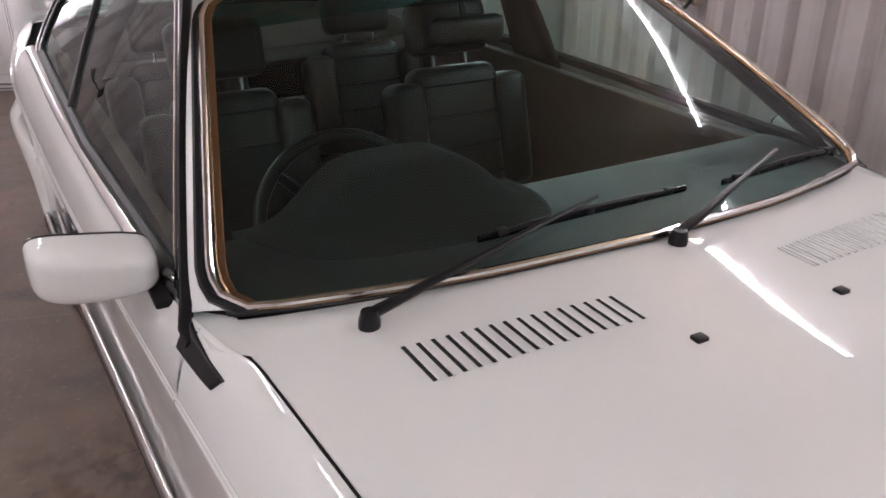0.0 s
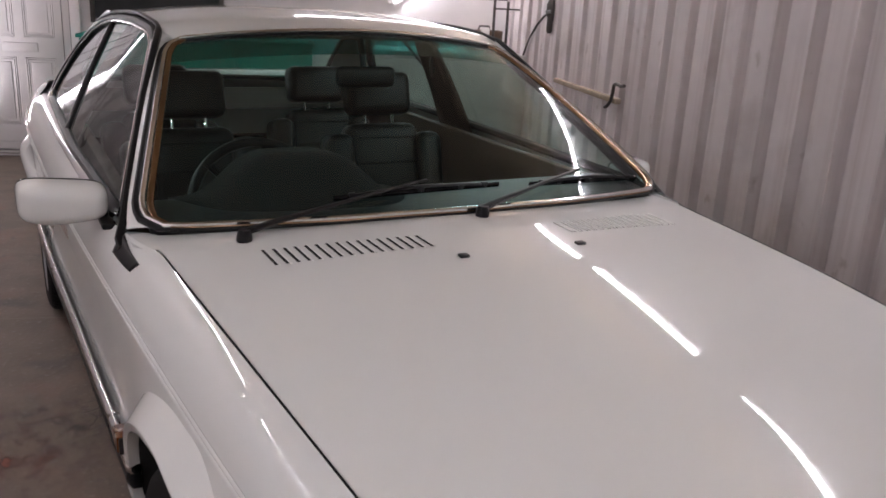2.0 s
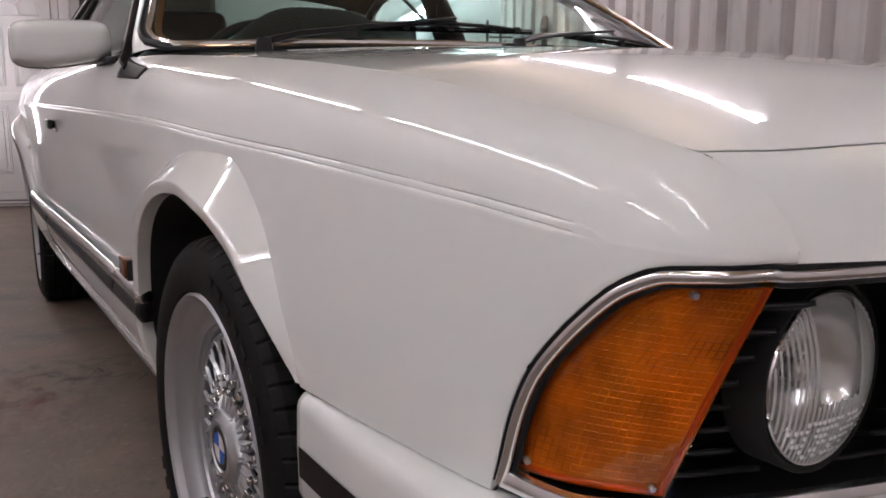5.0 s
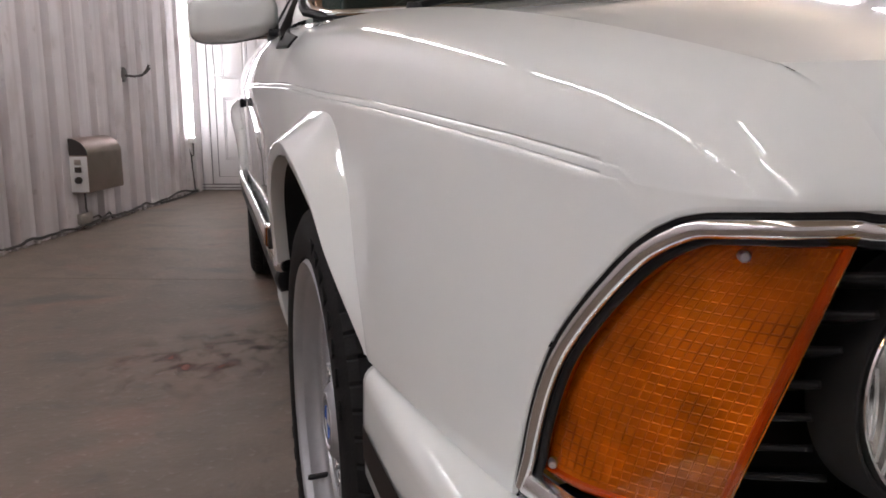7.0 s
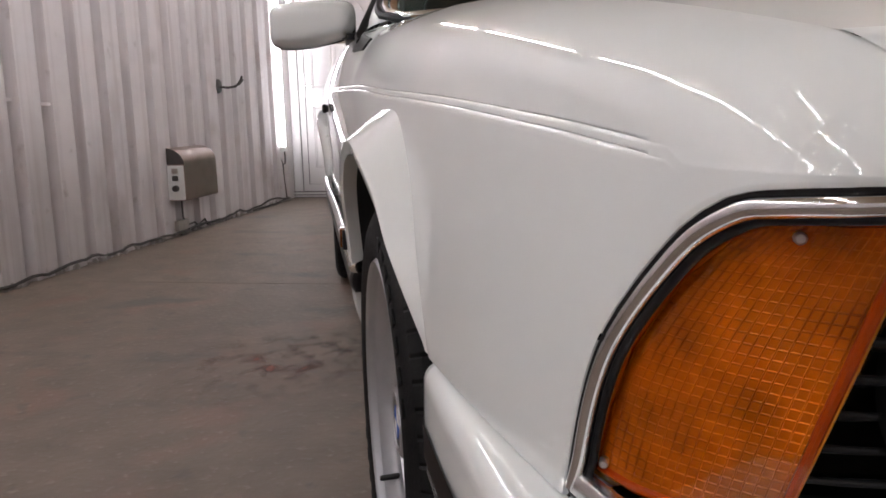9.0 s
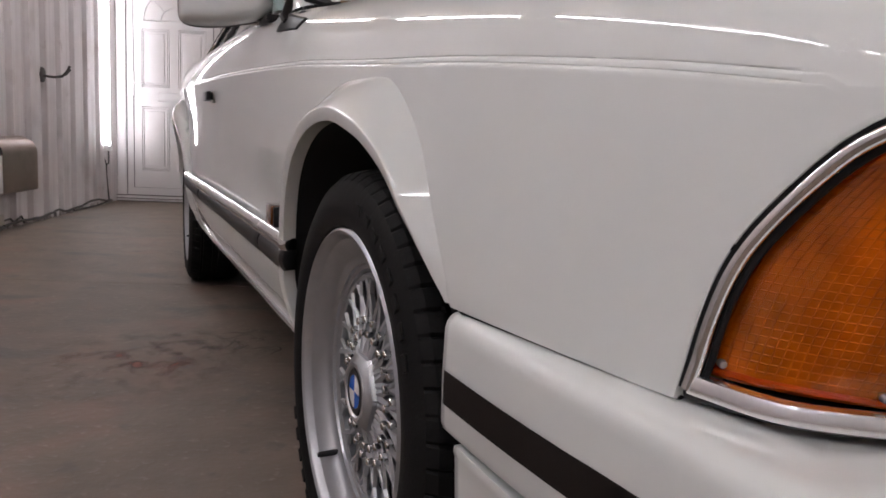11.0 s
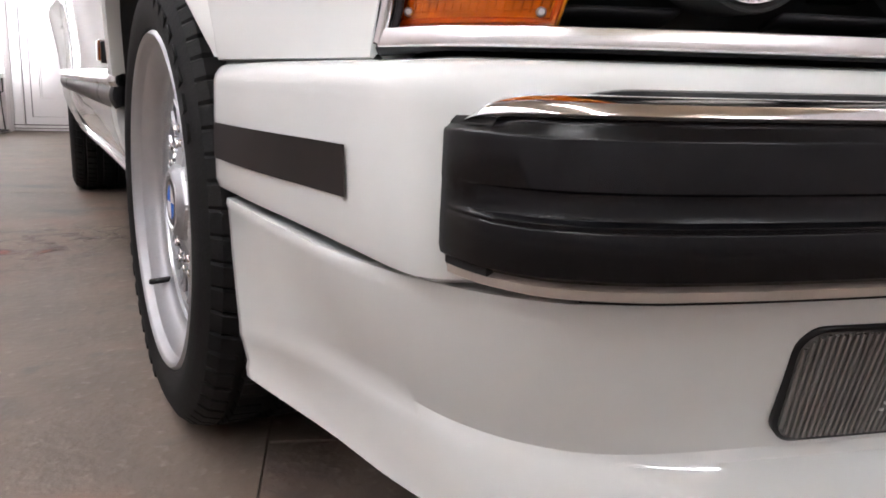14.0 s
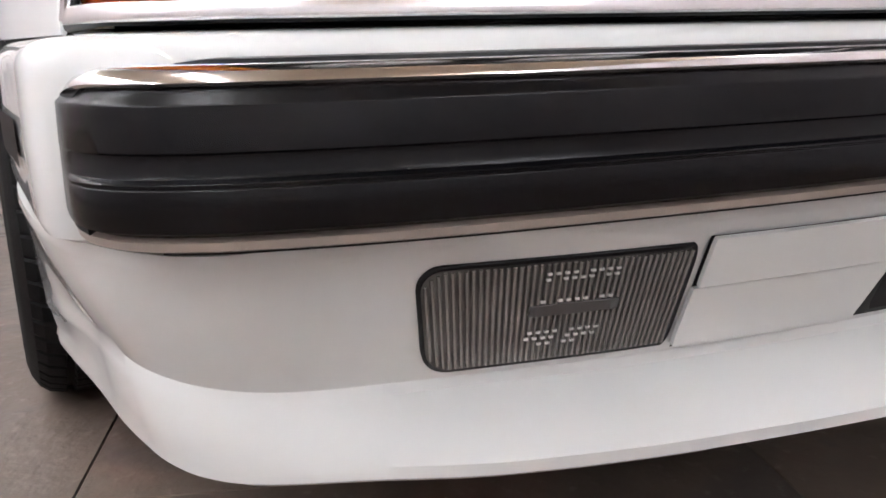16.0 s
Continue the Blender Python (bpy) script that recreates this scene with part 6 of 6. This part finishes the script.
skirt = in_room("floor_cable", "grey cable lying along the foot of the wall", "cable", 0, 0.06)
bm = bmesh.new()
pts = []
for k in range(120):
    y = -3.0 + 6.6 * k / 119
    pts.append((0.02 + 0.025 * noise.noise((y * 2.1, 3.3, 0)), y, 0.02 + 0.055 * max(0, noise.noise((y * 1.7, 0, 1.2))) + 0.03 * max(0, noise.noise((y * 6, 5, 1.2)))))
tube(bm, pts, 0.008, 6)
part("cord", bm, IRON, skirt)
rubble = in_room("wall_foot_rubble", "crumbled mortar and dust along the wall's foot", "rubble", 0, 0.03)
tagged(rubble, kind="stuff")
bm = bmesh.new()
for k in range(260):
    y, r = random.uniform(-3, 3.7), random.uniform(0.006, 0.022)
    r0 = bmesh.ops.create_icosphere(bm, subdivisions=1, radius=r)
    bmesh.ops.translate(bm, vec=(random.uniform(0, 0.05), y, r * 0.5), verts=r0["verts"])
    for v in r0["verts"]:
        v.co += Vector([random.uniform(-0.3, 0.3) * r for _ in range(3)])
part("crumbs", bm, MORTAR, rubble)
tagged(bpy.data.objects["crumbs"], kind="stuff")

# right wall: rail with a hooked end
rail = in_room("wall_rail", "weathered wooden rail with an iron crank hook", "rail", 1.25, WIDE - 0.05, 0.893)
bm = bmesh.new()
box(bm, (-0.045, 0.0, -0.016), (-0.005, 1.15, 0.016), 0.005)
part("wooden_bar", bm, OLDWOOD, rail)
bm = bmesh.new()
tube(bm, [(-0.05, 0.13, -0.05), (-0.055, 0.08, -0.035), (-0.055, 0.04, 0.0), (-0.06, 0.01, 0.05), (-0.065, -0.01, 0.095), (-0.07, -0.06, 0.108), (-0.07, -0.12, 0.100), (-0.07, -0.17, 0.108)], 0.0105, 8)
part("crank", bm, IRON, rail)

# window, green cabinet and bench along the back wall
win = new("window_1")
win.matrix_basis = Matrix.Translation(room(BACK, 1.055, 1.07)) @ pose(0, 0, 0, 0, 0, AIM)
tagged(win, "dark window with a plain dark frame", "window", kind="structure")
for lo, hi in (((0, -0.03, 0), (0.035, -0.002, 0.68)), ((0.985, -0.03, 0), (1.02, -0.002, 0.68)), ((0.035, -0.03, 0), (0.985, -0.002, 0.035)), ((0.035, -0.03, 0.645), (0.985, -0.002, 0.68))):
    bm = bmesh.new()
    box(bm, lo, hi, 0.004)
    part("window_frame", bm, IRON, win)
bm = bmesh.new()
box(bm, (0.035, -0.012, 0.035), (0.985, -0.004, 0.645))
part("pane", bm, DARKGLASS, win, smooth=False)
cab = in_room("green_cabinet", "green painted low cabinet against the back wall", "cabinet", BACK - 0.33, 1.02)
bm = bmesh.new()
box(bm, (0, 0, 0.06), (1.75, 0.32, 0.97), 0.006)
part("cabinet_body", bm, GREEN, cab)
bm = bmesh.new()
box(bm, (-0.02, -0.02, 0.972), (1.77, 0.325, 1.0), 0.006)
part("cabinet_top", bm, GREEN, cab)
for k in range(3):
    bm = bmesh.new()
    box(bm, (0.02 + 0.575 * k, -0.018, 0.1), (0.57 + 0.575 * k, -0.002, 0.94), 0.005)
    dr = part("cabinet_door", bm, GREEN, cab)
    bm = bmesh.new()
    tube(bm, [(0.48 + 0.575 * k, -0.02, 0.62), (0.48 + 0.575 * k, -0.045, 0.63), (0.48 + 0.575 * k, -0.045, 0.73), (0.48 + 0.575 * k, -0.02, 0.74)], 0.006, 8)
    part("handle", bm, IRON, dr)
bm = bmesh.new()
box(bm, (0.62, 0.05, 1.0), (0.72, 0.2, 1.05), 0.004)
note = part("yellow_box", bm, YELLOW)
note.matrix_basis = cab.matrix_basis.copy()
tagged(note, "small yellow box on the green cabinet", "box")

bench = in_room("workbench", "pale workbench in the corner with tools on it", "workbench", BACK - 0.62, 3.2)
bm = bmesh.new()
box(bm, (0, 0, 0.93), (1.27, 0.6, 0.99), 0.008)
part("bench_top", bm, BENCHTOP, bench)
for x in (0.03, 1.18):
    for y in (0.03, 0.52):
        bm = bmesh.new()
        box(bm, (x, y, 0), (x + 0.06, y + 0.06, 0.93), 0.004)
        part("leg", bm, BENCHTOP, bench)
bm = bmesh.new()
box(bm, (0.005, 0.004, 0.06), (0.626, 0.024, 0.928), 0.003)
part("bench_panel", bm, BENCHTOP, bench, "pale board closing the bench front")
bm = bmesh.new()
box(bm, (0.63, 0.004, 0.06), (1.265, 0.024, 0.928), 0.003)
part("bench_panel", bm, BENCHTOP, bench, "pale board closing the bench front")
case = in_room("tool_case", "brown tool case with a pale clasp standing on the bench", "tool case", BACK - 0.25, 4.05, 0.99)
bm = bmesh.new()
box(bm, (0, 0, 0), (0.30, 0.12, 0.17), 0.012)
part("case_body", bm, CASEBROWN, case)
bm = bmesh.new()
box(bm, (0.11, -0.012, 0.05), (0.18, 0.0, 0.19), 0.004)
part("clasp", bm, LAMPWHITE, case, "pale clasp")
bm = bmesh.new()
tube(bm, [(0.1, 0.06, 0.165), (0.11, 0.06, 0.2), (0.19, 0.06, 0.2), (0.2, 0.06, 0.165)], 0.008, 8)
part("handle", bm, IRON, case)
for k, (b, top) in enumerate(((4.20, 1.47), (4.31, 1.40))):
    st = in_room("airline_stand", "thin metal stand with a cross arm", "stand", BACK - 0.5, b, 0.991, group="stands on the bench")
    bm = bmesh.new()
    tube(bm, [(0, 0, 0), (0, 0, top - 0.99)], 0.011, 10)
    part("pole", bm, IRON, st)
    bm = bmesh.new()
    tube(bm, [(-0.10, 0, top - 1.05), (0.10, 0, top - 1.05)], 0.007, 8)
    part("cross_arm", bm, IRON, st)
    bm = bmesh.new()
    spin(bm, [(0.0, 0.06), (0.012, 0.058), (0.014, 0.0)], 20, "z")
    part("foot", bm, IRON, st)
reg = in_room("air_regulator", "dark air regulator with a hose on the wall", "regulator", 2.65, WIDE - 0.075, 1.2)
bm = bmesh.new()
tube(bm, [(0, 0, 0), (0, 0, 0.02), (0, 0, 0.11), (0, 0, 0.13), (0, 0, 0.2), (0, 0, 0.24)], [0.014, 0.024, 0.024, 0.034, 0.034, 0.018], 14)
part("body", bm, IRON, reg)
bm = bmesh.new()
tube(bm, [(0, 0.02, 0.13), (0, 0.14, 0.12), (0, 0.3, 0.05), (-0.01, 0.45, -0.06), (-0.02, 0.55, -0.2)], 0.009, 8)
tube(bm, [(-0.03, 0.0, 0.15), (-0.03, -0.12, 0.155)], 0.012, 8)
part("hose", bm, IRON, reg)
bm = bmesh.new()
box(bm, (0.01, -0.03, 0.09), (0.07, 0.03, 0.15), 0.003)
part("bracket", bm, IRON, reg)

# ---- floor marks ----
CRACK = material("dark crack in concrete", (0.075, 0.068, 0.058), rough=0.95, grain=0.3, scale=60)
PALE = material("pale scuffed joint", (0.22, 0.185, 0.15), rough=0.9, grain=0.4, scale=50)
floor_ob = bpy.data.objects["floor"]
rng = random.Random(11)
for k in range(7):
    b, a = rng.gauss(1.79, 0.07), rng.gauss(-0.66, 0.085)
    way, pts = rng.uniform(0, math.tau), []
    for j in range(9):
        pts.append((b, a, 0.0008))
        way += rng.uniform(-0.7, 0.7)
        b, a = b + 0.014 * math.cos(way), a + 0.014 * math.sin(way)
    bm = bmesh.new()
    tube(bm, pts, [0.0006 + 0.0016 * math.sin(math.pi * (j + 0.5) / 9) for j in range(9)], 6, flat=0.3)
    part("crack", bm, CRACK, floor_ob)
for line, mat, r in (([(0.35 + 0.33 * k, 0.283 + 0.004 * math.sin(k * 2.1), 0.0006) for k in range(12)], PALE, 0.004),):
    bm = bmesh.new()
    tube(bm, line, r, 6, flat=0.3)
    part("joint", bm, mat, floor_ob)


def stain_material(name, color, amount):
    """Worn paint traces: thickest in the middle, broken up by noise."""
    m = bpy.data.materials.new(name)
    m.use_nodes = True
    nt = m.node_tree
    b = nt.nodes["Principled BSDF"]
    b.inputs["Base Color"].default_value = (*color, 1)
    b.inputs["Roughness"].default_value = 0.8
    co = nt.nodes.new("ShaderNodeTexCoord")
    ball = nt.nodes.new("ShaderNodeTexGradient")
    ball.gradient_type = "SPHERICAL"
    nt.links.new(co.outputs["Object"], ball.inputs["Vector"])
    n = nt.nodes.new("ShaderNodeTexNoise")
    n.inputs["Scale"].default_value = 4.0
    n.inputs["Detail"].default_value = 8
    nt.links.new(co.outputs["Object"], n.inputs["Vector"])
    ramp = nt.nodes.new("ShaderNodeMapRange")
    ramp.inputs["From Min"].default_value, ramp.inputs["From Max"].default_value, ramp.inputs["To Max"].default_value = 0.48, 0.66, amount
    nt.links.new(n.outputs["Fac"], ramp.inputs["Value"])
    mul = nt.nodes.new("ShaderNodeMath")
    mul.operation = "MULTIPLY"
    nt.links.new(ball.outputs["Fac"], mul.inputs[0])
    nt.links.new(ramp.outputs["Result"], mul.inputs[1])
    nt.links.new(mul.outputs[0], b.inputs["Alpha"])
    return m


for name, mat, b, a, sx, sy in (("red_stain", stain_material("red paint traces", (0.27, 0.12, 0.09), 0.95), 1.66, -0.86, 0.34, 0.42),
                                ("green_stain", stain_material("grey green traces", (0.16, 0.165, 0.14), 0.6), 1.83, -0.68, 0.24, 0.26),
                                ("red_stain", stain_material("faded red paint traces", (0.26, 0.13, 0.10), 0.6), 1.32, -2.0, 0.3, 0.22)):
    bm = bmesh.new()
    sheet(bm, lambda u, v: (2 * u - 1, 2 * v - 1, 0), 6, 6)
    ob = part(name, bm, mat, floor_ob, "worn paint traces on the concrete")
    ob.matrix_basis = Matrix.Translation((b, a, 0.0005 if "red" in name else 0.0009)) @ Matrix.Diagonal((sx, sy, 1, 1))
